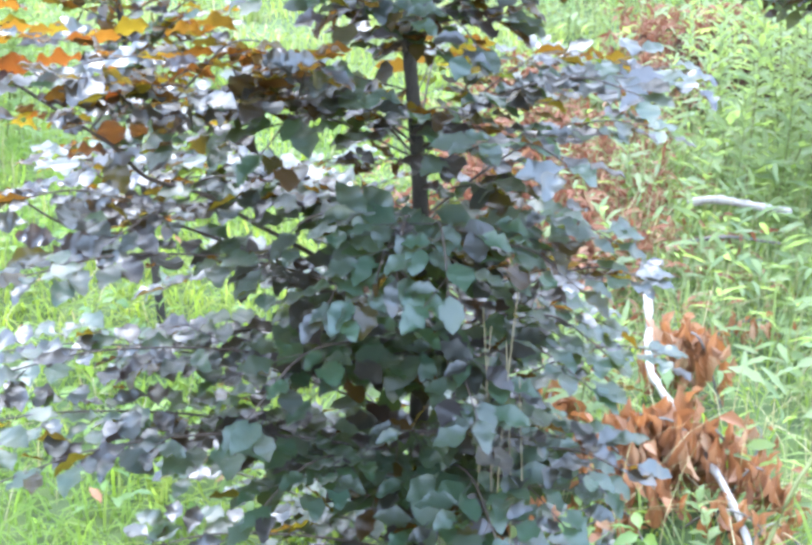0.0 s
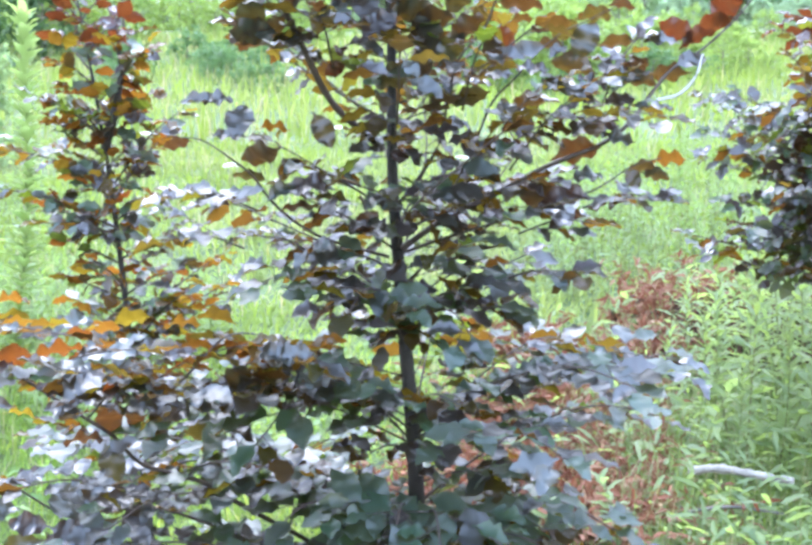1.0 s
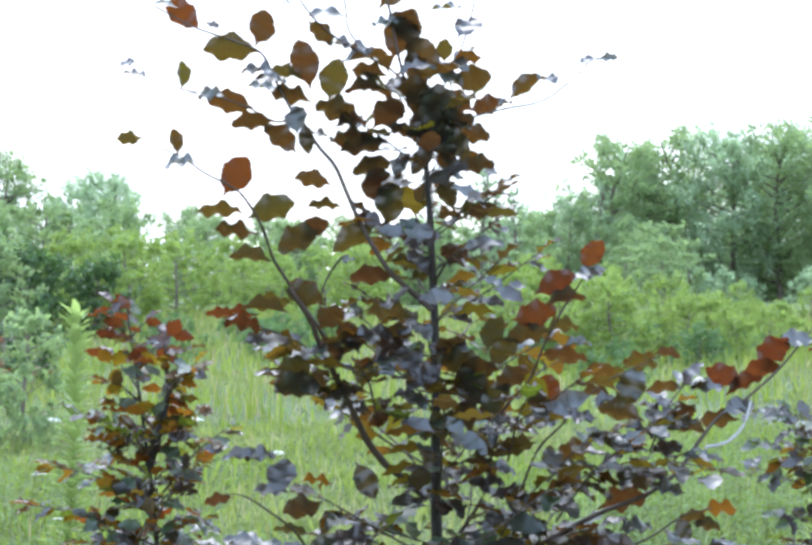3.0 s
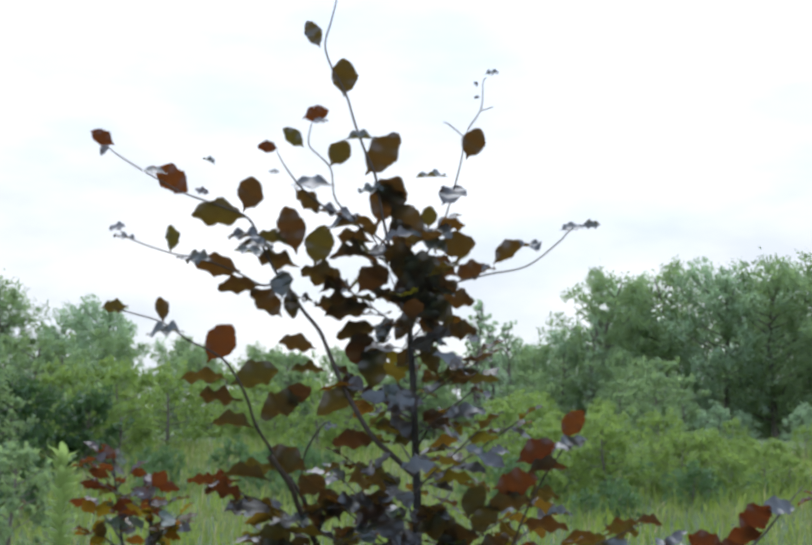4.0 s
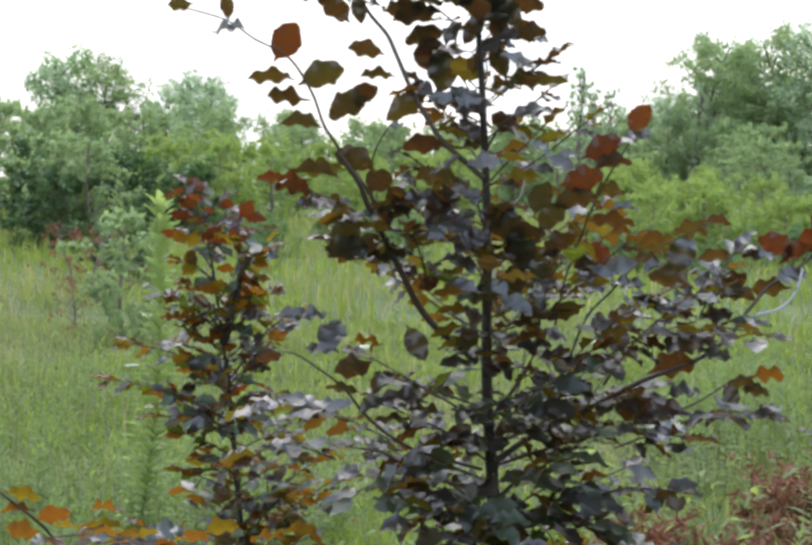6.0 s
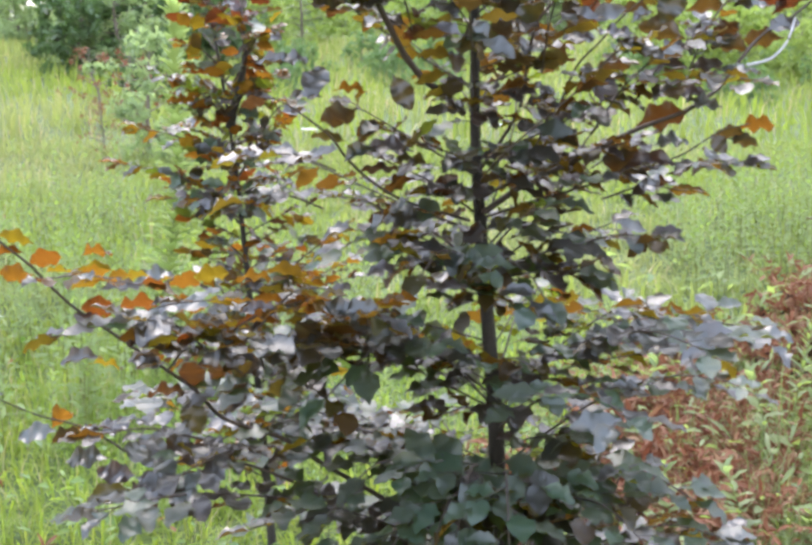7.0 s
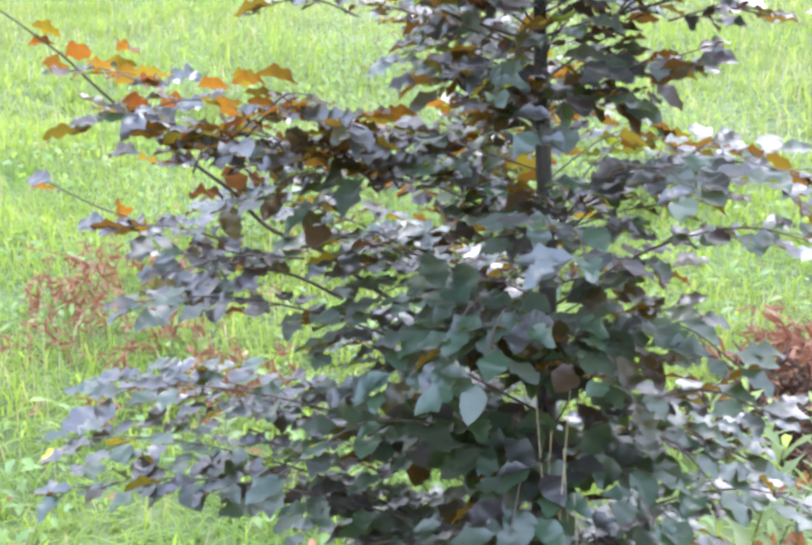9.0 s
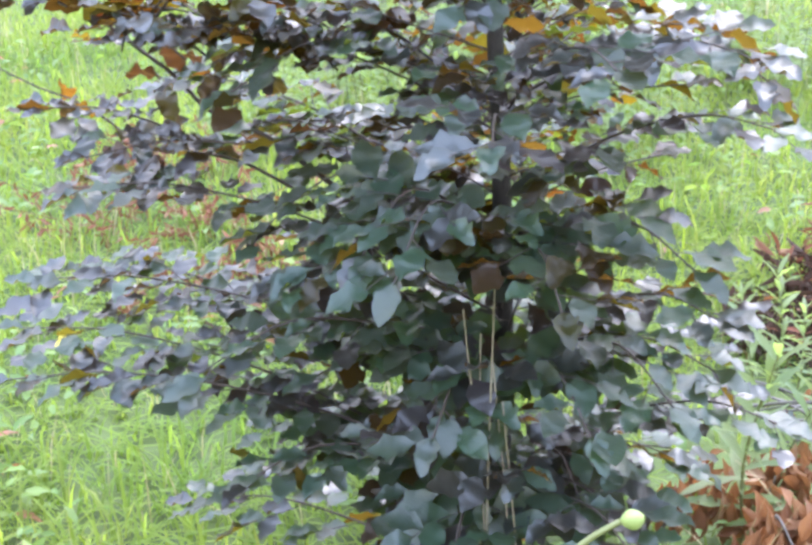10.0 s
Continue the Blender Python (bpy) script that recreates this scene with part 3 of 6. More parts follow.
leaf(b, -0.229, 0.171, 2.025, 0.063, 150, -50)
leaf(b, -0.240, 0.173, 2.062, 0.054, 20, -50)
leaf(b, -0.244, 0.170, 1.960, 0.058, 130, -15)
leaf(b, -0.292, 0.171, 1.985, 0.059, 200, -48)
leaf(b, -0.192, 0.168, 1.889, 0.053, 170, -30)
leaf(b, -0.108, 0.168, 1.949, 0.071, 200, -55)
leaf(b, -0.129, 0.168, 1.957, 0.063, 30, -50)
leaf(b, -0.201, 0.144, 1.955, 0.042, -80, 0)
leaf(b, -0.183, 0.144, 1.963, 0.046, 10, 70)
leaf(b, -0.094, 0.166, 1.913, 0.061, 200, -45)
leaf(b, -0.047, 0.141, 1.914, 0.047, 80, 40)
leaf(b, -0.085, 0.166, 1.881, 0.068, 100, -20)
leaf(b, -0.068, 0.165, 1.854, 0.071, 85, -10)
leaf(b, -0.124, 0.164, 1.797, 0.069, 215, -15)
leaf(b, -0.063, 0.164, 1.806, 0.056, 20, -50)
leaf(b, -0.096, 0.162, 1.734, 0.061, 190, -40)
leaf(b, -0.172, 0.166, 1.847, 0.051, 160, -60)
leaf(b, -0.070, 0.168, 2.001, 0.063, 60, -30)
leaf(b, -0.101, 0.170, 2.065, 0.054, 150, -45)
leaf(b, -0.109, 0.170, 2.039, 0.059, 190, -58)
leaf(b, -0.152, 0.170, 2.004, 0.068, 150, -30)
leaf(b, -0.015, 0.168, 2.019, 0.068, -60, -20)
leaf(b, -0.028, 0.168, 2.040, 0.059, 170, -25)
leaf(b, 0.011, 0.168, 2.006, 0.071, -30, -20)
leaf(b, 0.032, 0.168, 1.985, 0.068, 20, -30)
leaf(b, 0.015, 0.168, 2.023, 0.064, 150, -25)
leaf(b, 0.037, 0.166, 1.955, 0.059, -40, -20)
leaf(b, 0.002, 0.168, 1.972, 0.071, -100, -8)
leaf(b, 0.024, 0.166, 1.951, 0.064, -80, -15)
leaf(b, -0.002, 0.168, 1.989, 0.068, 200, -20)
leaf(b, -0.014, 0.168, 1.963, 0.059, -30, -25)
leaf(b, -0.014, 0.166, 1.925, 0.051, -120, -10)
leaf(b, -0.130, 0.169, 1.987, 0.051, 20, -55)
leaf(b, -0.217, 0.145, 1.988, 0.050, 100, 30)
leaf(b, -0.049, 0.168, 1.971, 0.042, 150, -40)
b = shoot(tree, [(-0.229, 0.230, 2.000), (-0.259, 0.223, 1.992), (-0.303, 0.217, 2.014), (-0.368, 0.210, 2.036), (-0.410, 0.203, 2.042), (-0.479, 0.197, 2.065), (-0.499, 0.190, 2.084)], 0.0030, 0.0009)
leaf(b, -0.497, 0.175, 2.082, 0.029, 160, 50)
leaf(b, -0.484, 0.182, 2.064, 0.034, 170, 68)
leaf(b, -0.413, 0.213, 2.069, 0.042, 80, -10)
leaf(b, -0.364, 0.195, 2.034, 0.043, 170, 40)
leaf(b, -0.335, 0.227, 2.023, 0.066, 180, -35)
leaf(b, -0.276, 0.202, 2.045, 0.052, 170, 62)
leaf(b, -0.383, 0.195, 2.034, 0.031, 200, 70)
b = shoot(tree, [(-0.001, 0.190, 1.871), (0.024, 0.160, 1.887), (0.045, 0.130, 1.919), (0.052, 0.100, 1.950)], 0.0030, 0.0010)
leaf(b, 0.074, 0.140, 1.913, 0.052, -10, -30)
leaf(b, 0.029, 0.170, 1.869, 0.056, 110, -20)
leaf(b, 0.067, 0.170, 1.844, 0.053, 0, -45)
leaf(b, 0.093, 0.170, 1.844, 0.034, -10, -20)
leaf(b, 0.037, 0.145, 1.895, 0.034, 150, 60)
leaf(b, 0.094, 0.115, 1.902, 0.025, -60, 60)
b = shoot(tree, [(-0.161, 0.050, 1.633), (-0.175, 0.029, 1.661), (-0.199, 0.008, 1.697), (-0.217, -0.013, 1.728), (-0.235, -0.034, 1.759), (-0.249, -0.055, 1.804), (-0.275, -0.075, 1.849), (-0.299, -0.096, 1.867), (-0.326, -0.117, 1.880), (-0.361, -0.138, 1.904), (-0.407, -0.159, 1.917), (-0.428, -0.180, 1.923)], 0.0065, 0.0009)
leaf(b, -0.423, -0.170, 1.922, 0.032, 175, -30)
leaf(b, -0.365, -0.128, 1.924, 0.034, 95, -10)
leaf(b, -0.354, -0.153, 1.892, 0.048, 165, 62)
leaf(b, -0.285, -0.086, 1.879, 0.060, 60, -8, "young")
leaf(b, -0.237, -0.045, 1.831, 0.066, 30, -20)
leaf(b, -0.310, -0.065, 1.829, 0.061, 175, -62)
leaf(b, -0.289, -0.045, 1.796, 0.060, 180, -52)
leaf(b, -0.270, -0.024, 1.760, 0.056, 190, -42)
leaf(b, -0.198, -0.024, 1.790, 0.062, 210, -25)
leaf(b, -0.175, -0.024, 1.806, 0.047, 40, -30)
leaf(b, -0.190, 0.018, 1.707, 0.057, 150, -20)
leaf(b, -0.241, -0.003, 1.693, 0.063, 175, -55)
leaf(b, -0.291, -0.003, 1.671, 0.055, 195, -45, "young")
leaf(b, -0.218, 0.060, 1.616, 0.049, 170, -30)
b = shoot(tree, [(-0.170, 0.060, 1.648), (-0.170, 0.045, 1.696), (-0.160, 0.030, 1.728), (-0.138, 0.015, 1.760), (-0.125, 0.000, 1.766)], 0.0035, 0.0015)
leaf(b, -0.124, -0.015, 1.759, 0.023, 60, 60)
b = shoot(tree, [(0.004, 0.170, 1.719), (0.029, 0.127, 1.761), (0.053, 0.083, 1.778), (0.091, 0.040, 1.785)], 0.0030, 0.0010)
leaf(b, 0.079, 0.025, 1.782, 0.057, 5, 60)
leaf(b, 0.036, 0.137, 1.768, 0.050, 120, -30)
leaf(b, -0.012, 0.112, 1.794, 0.058, 170, 50)
leaf(b, -0.037, 0.180, 1.756, 0.051, -30, -40)
leaf(b, -0.066, 0.180, 1.676, 0.072, 15, -62)
leaf(b, -0.012, 0.180, 1.735, 0.043, 30, -50)
b = shoot(tree, [(0.015, 0.130, 1.283), (0.051, 0.110, 1.332), (0.087, 0.090, 1.397), (0.098, 0.070, 1.469), (0.113, 0.050, 1.528), (0.151, 0.030, 1.577), (0.169, 0.010, 1.625), (0.194, -0.010, 1.680), (0.212, -0.030, 1.711), (0.224, -0.050, 1.734)], 0.0070, 0.0010)
leaf(b, 0.238, -0.040, 1.768, 0.045, 60, -5, "young")
leaf(b, 0.186, -0.020, 1.724, 0.057, 30, -10, "young")
leaf(b, 0.230, -0.065, 1.740, 0.046, 20, 60)
leaf(b, 0.156, 0.000, 1.676, 0.059, 20, -12, "young")
leaf(b, 0.201, -0.020, 1.700, 0.054, 30, -40)
leaf(b, 0.199, 0.000, 1.661, 0.047, 20, -40)
leaf(b, 0.095, 0.020, 1.649, 0.052, 75, -15)
leaf(b, 0.146, 0.020, 1.645, 0.063, 20, -30)
leaf(b, 0.202, 0.020, 1.615, 0.063, 5, -55)
leaf(b, 0.112, 0.040, 1.620, 0.056, 60, -20)
leaf(b, 0.220, -0.025, 1.634, 0.039, 15, 65)
leaf(b, 0.045, 0.060, 1.604, 0.064, 160, -15)
leaf(b, 0.065, 0.060, 1.563, 0.068, 120, -10)
leaf(b, 0.101, 0.060, 1.543, 0.061, 60, -10)
leaf(b, 0.029, 0.060, 1.624, 0.053, 60, -30)
leaf(b, 0.124, 0.040, 1.576, 0.056, 45, -25)
leaf(b, 0.057, 0.060, 1.519, 0.056, 100, -20)
leaf(b, 0.021, 0.080, 1.501, 0.068, 190, -20)
leaf(b, 0.135, 0.080, 1.468, 0.054, 200, -30)
leaf(b, 0.168, 0.040, 1.536, 0.053, 110, -20)
leaf(b, 0.073, 0.060, 1.592, 0.056, 30, -30)
b = shoot(tree, [(0.026, 0.110, 1.220), (0.097, 0.125, 1.267), (0.181, 0.141, 1.306), (0.267, 0.156, 1.350), (0.353, 0.172, 1.382), (0.407, 0.187, 1.418), (0.444, 0.203, 1.464), (0.481, 0.218, 1.505), (0.531, 0.234, 1.535), (0.591, 0.249, 1.586), (0.634, 0.265, 1.633), (0.669, 0.280, 1.668)], 0.0085, 0.0012)
leaf(b, 0.495, 0.244, 1.568, 0.061, 150, -15, "young")
leaf(b, 0.529, 0.244, 1.556, 0.058, 40, -25, "young")
leaf(b, 0.580, 0.259, 1.612, 0.067, 60, -15, "young")
leaf(b, 0.559, 0.259, 1.581, 0.058, 30, -30, "young")
leaf(b, 0.460, 0.203, 1.552, 0.051, 170, 60)
leaf(b, 0.617, 0.250, 1.634, 0.052, 20, 50)
leaf(b, 0.483, 0.228, 1.496, 0.057, 190, -30)
leaf(b, 0.428, 0.213, 1.484, 0.060, 160, -35)
leaf(b, 0.420, 0.213, 1.510, 0.052, 60, -20)
leaf(b, 0.515, 0.219, 1.521, 0.052, 30, 50)
leaf(b, 0.389, 0.188, 1.491, 0.056, 180, 60)
leaf(b, 0.387, 0.172, 1.458, 0.051, 20, 60)
leaf(b, 0.344, 0.172, 1.484, 0.051, 150, 62)
leaf(b, 0.314, 0.197, 1.512, 0.068, 165, -12)
leaf(b, 0.330, 0.188, 1.555, 0.063, 60, 10)
leaf(b, 0.388, 0.228, 1.550, 0.057, 5, -50)
leaf(b, 0.348, 0.228, 1.596, 0.052, 20, -50)
leaf(b, 0.299, 0.213, 1.571, 0.052, 60, -30)
leaf(b, 0.234, 0.166, 1.451, 0.056, 20, -10)
leaf(b, 0.269, 0.182, 1.543, 0.051, 160, -50)
leaf(b, 0.317, 0.182, 1.372, 0.071, 20, -15)
leaf(b, 0.260, 0.166, 1.298, 0.067, 150, -20)
leaf(b, 0.359, 0.157, 1.413, 0.050, 200, 50)
leaf(b, 0.223, 0.141, 1.420, 0.050, 80, 40)
leaf(b, 0.198, 0.141, 1.437, 0.050, 100, 40)
b = shoot(tree, [(0.141, 0.160, 1.367), (0.174, 0.158, 1.452), (0.212, 0.157, 1.494), (0.249, 0.155, 1.536), (0.291, 0.153, 1.570), (0.328, 0.152, 1.587), (0.374, 0.150, 1.610)], 0.0050, 0.0010)
leaf(b, 0.384, 0.160, 1.610, 0.039, 10, -40)
leaf(b, 0.342, 0.162, 1.595, 0.051, 20, -40)
leaf(b, 0.275, 0.163, 1.582, 0.051, 30, -40)
leaf(b, 0.196, 0.165, 1.552, 0.054, 110, -15, "young")
leaf(b, 0.181, 0.142, 1.504, 0.050, 200, 60)
leaf(b, 0.239, 0.140, 1.508, 0.050, 180, 60)
leaf(b, 0.281, 0.140, 1.537, 0.042, 60, 60)
b = shoot(tree, [(0.030, 0.140, 1.209), (0.115, 0.142, 1.238), (0.199, 0.143, 1.263), (0.283, 0.145, 1.289), (0.350, 0.147, 1.314), (0.408, 0.148, 1.351), (0.455, 0.150, 1.364)], 0.0060, 0.0010)
leaf(b, 0.469, 0.160, 1.361, 0.052, 10, -35, "young")
leaf(b, 0.427, 0.158, 1.348, 0.042, 170, -30)
leaf(b, 0.449, 0.160, 1.333, 0.042, -20, -30)
leaf(b, 0.406, 0.133, 1.333, 0.033, -50, 10)
leaf(b, 0.380, 0.133, 1.396, 0.050, 160, 60)
leaf(b, 0.297, 0.130, 1.295, 0.075, 190, 60)
leaf(b, 0.331, 0.132, 1.337, 0.050, 20, 60)
b = shoot(tree, [(-0.005, 0.110, 1.382), (-0.036, 0.087, 1.414), (-0.068, 0.063, 1.442), (-0.096, 0.040, 1.481), (-0.115, 0.017, 1.523), (-0.133, -0.007, 1.564), (-0.155, -0.030, 1.612), (-0.168, -0.053, 1.643), (-0.178, -0.077, 1.674), (-0.206, -0.100, 1.716)], 0.0090, 0.0040)
leaf(b, -0.080, 0.050, 1.512, 0.032, 30, -5, "young")
leaf(b, -0.099, 0.048, 1.419, 0.053, -60, 10)
leaf(b, -0.120, -0.020, 1.644, 0.051, 110, -15)
leaf(b, -0.184, -0.090, 1.704, 0.052, 170, -20)
leaf(b, -0.241, -0.090, 1.686, 0.060, 175, -60)
leaf(b, -0.271, -0.090, 1.663, 0.049, 165, -40, "young")
leaf(b, -0.305, -0.090, 1.678, 0.037, 175, -50, "young")
leaf(b, -0.245, -0.092, 1.637, 0.045, 180, 60)
leaf(b, -0.202, -0.020, 1.596, 0.054, 230, -20)
leaf(b, -0.198, -0.020, 1.569, 0.065, 170, -20)
leaf(b, -0.148, -0.020, 1.623, 0.051, 100, -25)
leaf(b, -0.098, 0.003, 1.591, 0.055, 80, -25)
leaf(b, -0.167, -0.020, 1.580, 0.039, 60, -20)
leaf(b, -0.209, -0.068, 1.640, 0.038, 200, 50)
leaf(b, -0.148, -0.067, 1.674, 0.050, 60, -30)
leaf(b, -0.088, -0.045, 1.643, 0.061, 20, 60)
leaf(b, -0.058, -0.022, 1.627, 0.062, 60, 50)
leaf(b, -0.069, -0.043, 1.677, 0.069, 15, -66)
leaf(b, -0.050, -0.020, 1.650, 0.047, 150, -40)
leaf(b, -0.128, -0.022, 1.557, 0.051, 30, 60)
leaf(b, -0.035, -0.022, 1.611, 0.062, 100, 55)
leaf(b, -0.012, 0.002, 1.579, 0.063, 60, 45)
b = shoot(tree, [(0.005, 0.110, 1.207), (-0.045, 0.081, 1.226), (-0.101, 0.053, 1.248), (-0.148, 0.024, 1.282), (-0.181, -0.005, 1.320), (-0.202, -0.034, 1.356), (-0.234, -0.062, 1.387), (-0.269, -0.091, 1.415), (-0.295, -0.120, 1.422)], 0.0070, 0.0010)
leaf(b, -0.274, -0.106, 1.473, 0.045, 180, 62)
leaf(b, -0.248, -0.106, 1.477, 0.042, 20, 55)
leaf(b, -0.217, -0.077, 1.443, 0.057, 80, 45)
leaf(b, -0.232, -0.077, 1.420, 0.045, 150, 60)
leaf(b, -0.304, -0.110, 1.413, 0.037, 190, -40)
leaf(b, -0.191, -0.024, 1.386, 0.059, 210, -20)
leaf(b, -0.150, 0.005, 1.361, 0.047, 60, -15)
leaf(b, -0.172, -0.024, 1.429, 0.046, 10, -60, "young")
leaf(b, -0.207, -0.024, 1.354, 0.046, 150, -50)
leaf(b, -0.115, 0.009, 1.333, 0.063, 170, 60)
leaf(b, -0.132, 0.034, 1.300, 0.056, 190, -60)
leaf(b, -0.085, 0.063, 1.307, 0.056, 160, -55)
leaf(b, -0.161, -0.020, 1.330, 0.047, 60, 50)
leaf(b, -0.100, 0.038, 1.223, 0.056, 170, 50)
leaf(b, -0.032, 0.066, 1.270, 0.040, 40, 0)

# the long bough and the one below it
b = shoot(tree, [(-0.051, 0.110, 0.668), (-0.151, 0.080, 0.743), (-0.231, 0.050, 0.801), (-0.301, 0.020, 0.857), (-0.386, -0.010, 0.895), (-0.426, -0.040, 0.951), (-0.473, -0.070, 0.997), (-0.535, -0.100, 1.053), (-0.586, -0.130, 1.100), (-0.612, -0.160, 1.140), (-0.632, -0.190, 1.178), (-0.652, -0.220, 1.208), (-0.667, -0.250, 1.235), (-0.673, -0.280, 1.255)], 0.0095, 0.0012)
leaf(b, -0.644, -0.210, 1.219, 0.040, 170, -25, "young")
leaf(b, -0.612, -0.180, 1.186, 0.042, 20, -25, "young")
leaf(b, -0.659, -0.180, 1.160, 0.042, 185, -10, "young")
leaf(b, -0.656, -0.210, 1.199, 0.034, 170, -45, "young")
leaf(b, -0.540, -0.150, 1.192, 0.043, 15, -50, "young")
leaf(b, -0.572, -0.120, 1.145, 0.048, 50, -20, "young")
leaf(b, -0.599, -0.150, 1.161, 0.035, 175, -60, "young")
leaf(b, -0.551, -0.120, 1.100, 0.043, 180, -5, "young")
leaf(b, -0.495, -0.090, 1.097, 0.059, 5, -48, "young")
leaf(b, -0.508, -0.145, 1.137, 0.047, 20, 60)
leaf(b, -0.467, -0.115, 1.148, 0.048, 10, 55)
leaf(b, -0.426, -0.090, 1.134, 0.044, 10, -40, "young")
leaf(b, -0.389, -0.060, 1.140, 0.049, 20, -30, "young")
leaf(b, -0.423, -0.060, 1.095, 0.049, 40, -30, "young")
leaf(b, -0.496, -0.115, 1.046, 0.043, 170, 60)
leaf(b, -0.589, -0.115, 1.016, 0.051, 178, 62)
leaf(b, -0.554, -0.090, 1.004, 0.042, -5, -55, "young")
leaf(b, -0.399, -0.085, 1.068, 0.048, 150, 50)
leaf(b, -0.465, -0.085, 1.057, 0.044, 20, 55)
leaf(b, -0.433, -0.030, 0.973, 0.047, 100, -10)
leaf(b, -0.394, -0.030, 0.975, 0.038, 60, -30)
leaf(b, -0.354, -0.030, 0.981, 0.050, 80, -10)
leaf(b, -0.465, -0.060, 0.953, 0.049, 165, -45)
leaf(b, -0.441, -0.085, 1.022, 0.037, 20, 60)
leaf(b, -0.492, -0.085, 1.007, 0.044, 190, 60)
leaf(b, -0.357, -0.085, 1.102, 0.044, 15, 60)
leaf(b, -0.343, -0.030, 1.040, 0.045, 20, -40)
leaf(b, -0.363, -0.025, 0.934, 0.050, 60, 30)
leaf(b, -0.312, -0.025, 0.987, 0.050, 30, 50)
leaf(b, -0.426, -0.055, 0.913, 0.049, -70, 10)
leaf(b, -0.318, -0.055, 1.086, 0.045, 40, 55)
leaf(b, -0.294, 0.030, 0.937, 0.051, 20, -20)
b = shoot(tree, [(-0.321, -0.200, 1.057), (-0.274, -0.200, 1.104), (-0.236, -0.200, 1.143), (-0.199, -0.200, 1.151), (-0.154, -0.200, 1.139)], 0.0030, 0.0010)
leaf(b, -0.213, -0.190, 1.123, 0.042, 150, -15, "young")
leaf(b, -0.246, -0.190, 1.170, 0.046, 150, -35, "young")
leaf(b, -0.292, -0.190, 1.164, 0.042, 160, -50, "young")
leaf(b, -0.273, -0.190, 1.132, 0.035, 170, -40, "young")
leaf(b, -0.165, -0.215, 1.123, 0.045, 20, 55)
leaf(b, -0.217, -0.190, 1.086, 0.042, 60, -20)
leaf(b, -0.136, -0.215, 1.120, 0.048, 0, 55)
b = shoot(tree, [(-0.287, 0.060, 0.767), (-0.367, 0.034, 0.805), (-0.446, 0.007, 0.817), (-0.516, -0.019, 0.820), (-0.574, -0.045, 0.867), (-0.614, -0.071, 0.897), (-0.662, -0.097, 0.918), (-0.700, -0.124, 0.944), (-0.728, -0.150, 0.969)], 0.0060, 0.0010)
leaf(b, -0.644, -0.061, 0.906, 0.049, 60, -20, "young")
leaf(b, -0.598, -0.061, 0.880, 0.045, 20, -30, "young")
leaf(b, -0.721, -0.165, 0.973, 0.042, 170, 55)
leaf(b, -0.735, -0.140, 0.951, 0.036, 180, -50, "young")
leaf(b, -0.666, -0.112, 0.895, 0.048, 190, 60)
leaf(b, -0.554, -0.060, 0.889, 0.045, 20, 60)
leaf(b, -0.629, -0.061, 0.872, 0.052, 200, -40)
leaf(b, -0.604, -0.060, 0.839, 0.052, 200, 55)
leaf(b, -0.501, -0.034, 0.843, 0.060, 120, 35)
leaf(b, -0.466, -0.008, 0.850, 0.053, 60, 40)
leaf(b, -0.498, -0.034, 0.791, 0.057, -20, 45)
leaf(b, -0.564, -0.034, 0.804, 0.050, 190, 45)
leaf(b, -0.579, -0.034, 0.767, 0.057, 200, 40)
leaf(b, -0.521, -0.034, 0.763, 0.053, -60, 30)
leaf(b, -0.432, -0.008, 0.831, 0.050, 30, 50)
leaf(b, -0.405, 0.044, 0.808, 0.052, 20, -30)

tree.green, tree.fresh = 0.15, M_OLIVE
# short leafy twigs that fill the middle of the crown
r = np.random.default_rng(31)
for i in range(25):
    f = i / 24
    z0 = 1.14 + 0.68 * f ** 0.9
    tree.green = 0.15 if f < 0.25 else 0.0
    az = i * 2.39996 + 0.5
    way = np.array([math.cos(az), math.sin(az), 0])
    side = np.array([-way[1], way[0], 0]) * r.uniform(-0.25, 0.25)
    reach = (0.33 - 0.22 * f) * r.uniform(0.7, 1.15) * (1.12 if way[0] > 0 else 0.95)
    up = np.array([0, 0, reach * r.uniform(0.35, 0.8)])
    b0 = trunk_at(z0)
    tree.spray([b0, b0 + way * reach * 0.45 + side * reach + up * 0.4, b0 + way * reach + up], 0.0024 - 0.0008 * f, 0.050, 0.10 - 0.03 * f, 0.036 + 0.016 * f, 0.34, False, 0.4, 0.15, 0.4)
tree.green = 0.0
# denser leafy twigs low in the crown
tree.green = 0.25
for i in range(8):
    b0, az = trunk_at(1.03 + 0.03 * i), i * 2.39996 + 1.9
    way = np.array([math.cos(az), math.sin(az), 0]) * r.uniform(0.14, 0.24) * (1.1 if math.cos(az) > 0 else 0.9)
    tree.spray([b0, b0 + way * 0.5 + [0, 0, 0.06], b0 + way + [0, 0, 0.10]], 0.0022, 0.052, 0.10, 0.040, 0.28, False, 0.3, 0.2, 0.3)
tree.green = 0.0
# leaves close in front of the trunk
tree.green = 0.5
for i in range(11):
    b0, az = trunk_at(1.0 + 0.06 * i), -1.57 + (i * 2 % 5 - 2) * 0.5
    way = np.array([math.cos(az), math.sin(az), 0.35])
    tree.spray([b0, b0 + way * 0.07, b0 + way * (0.16 - 0.007 * i)], 0.0018, 0.053, 0.08 - 0.003 * i, 0.036, 0.3, False, 0.4, 0.2)
tree.green = 0.0
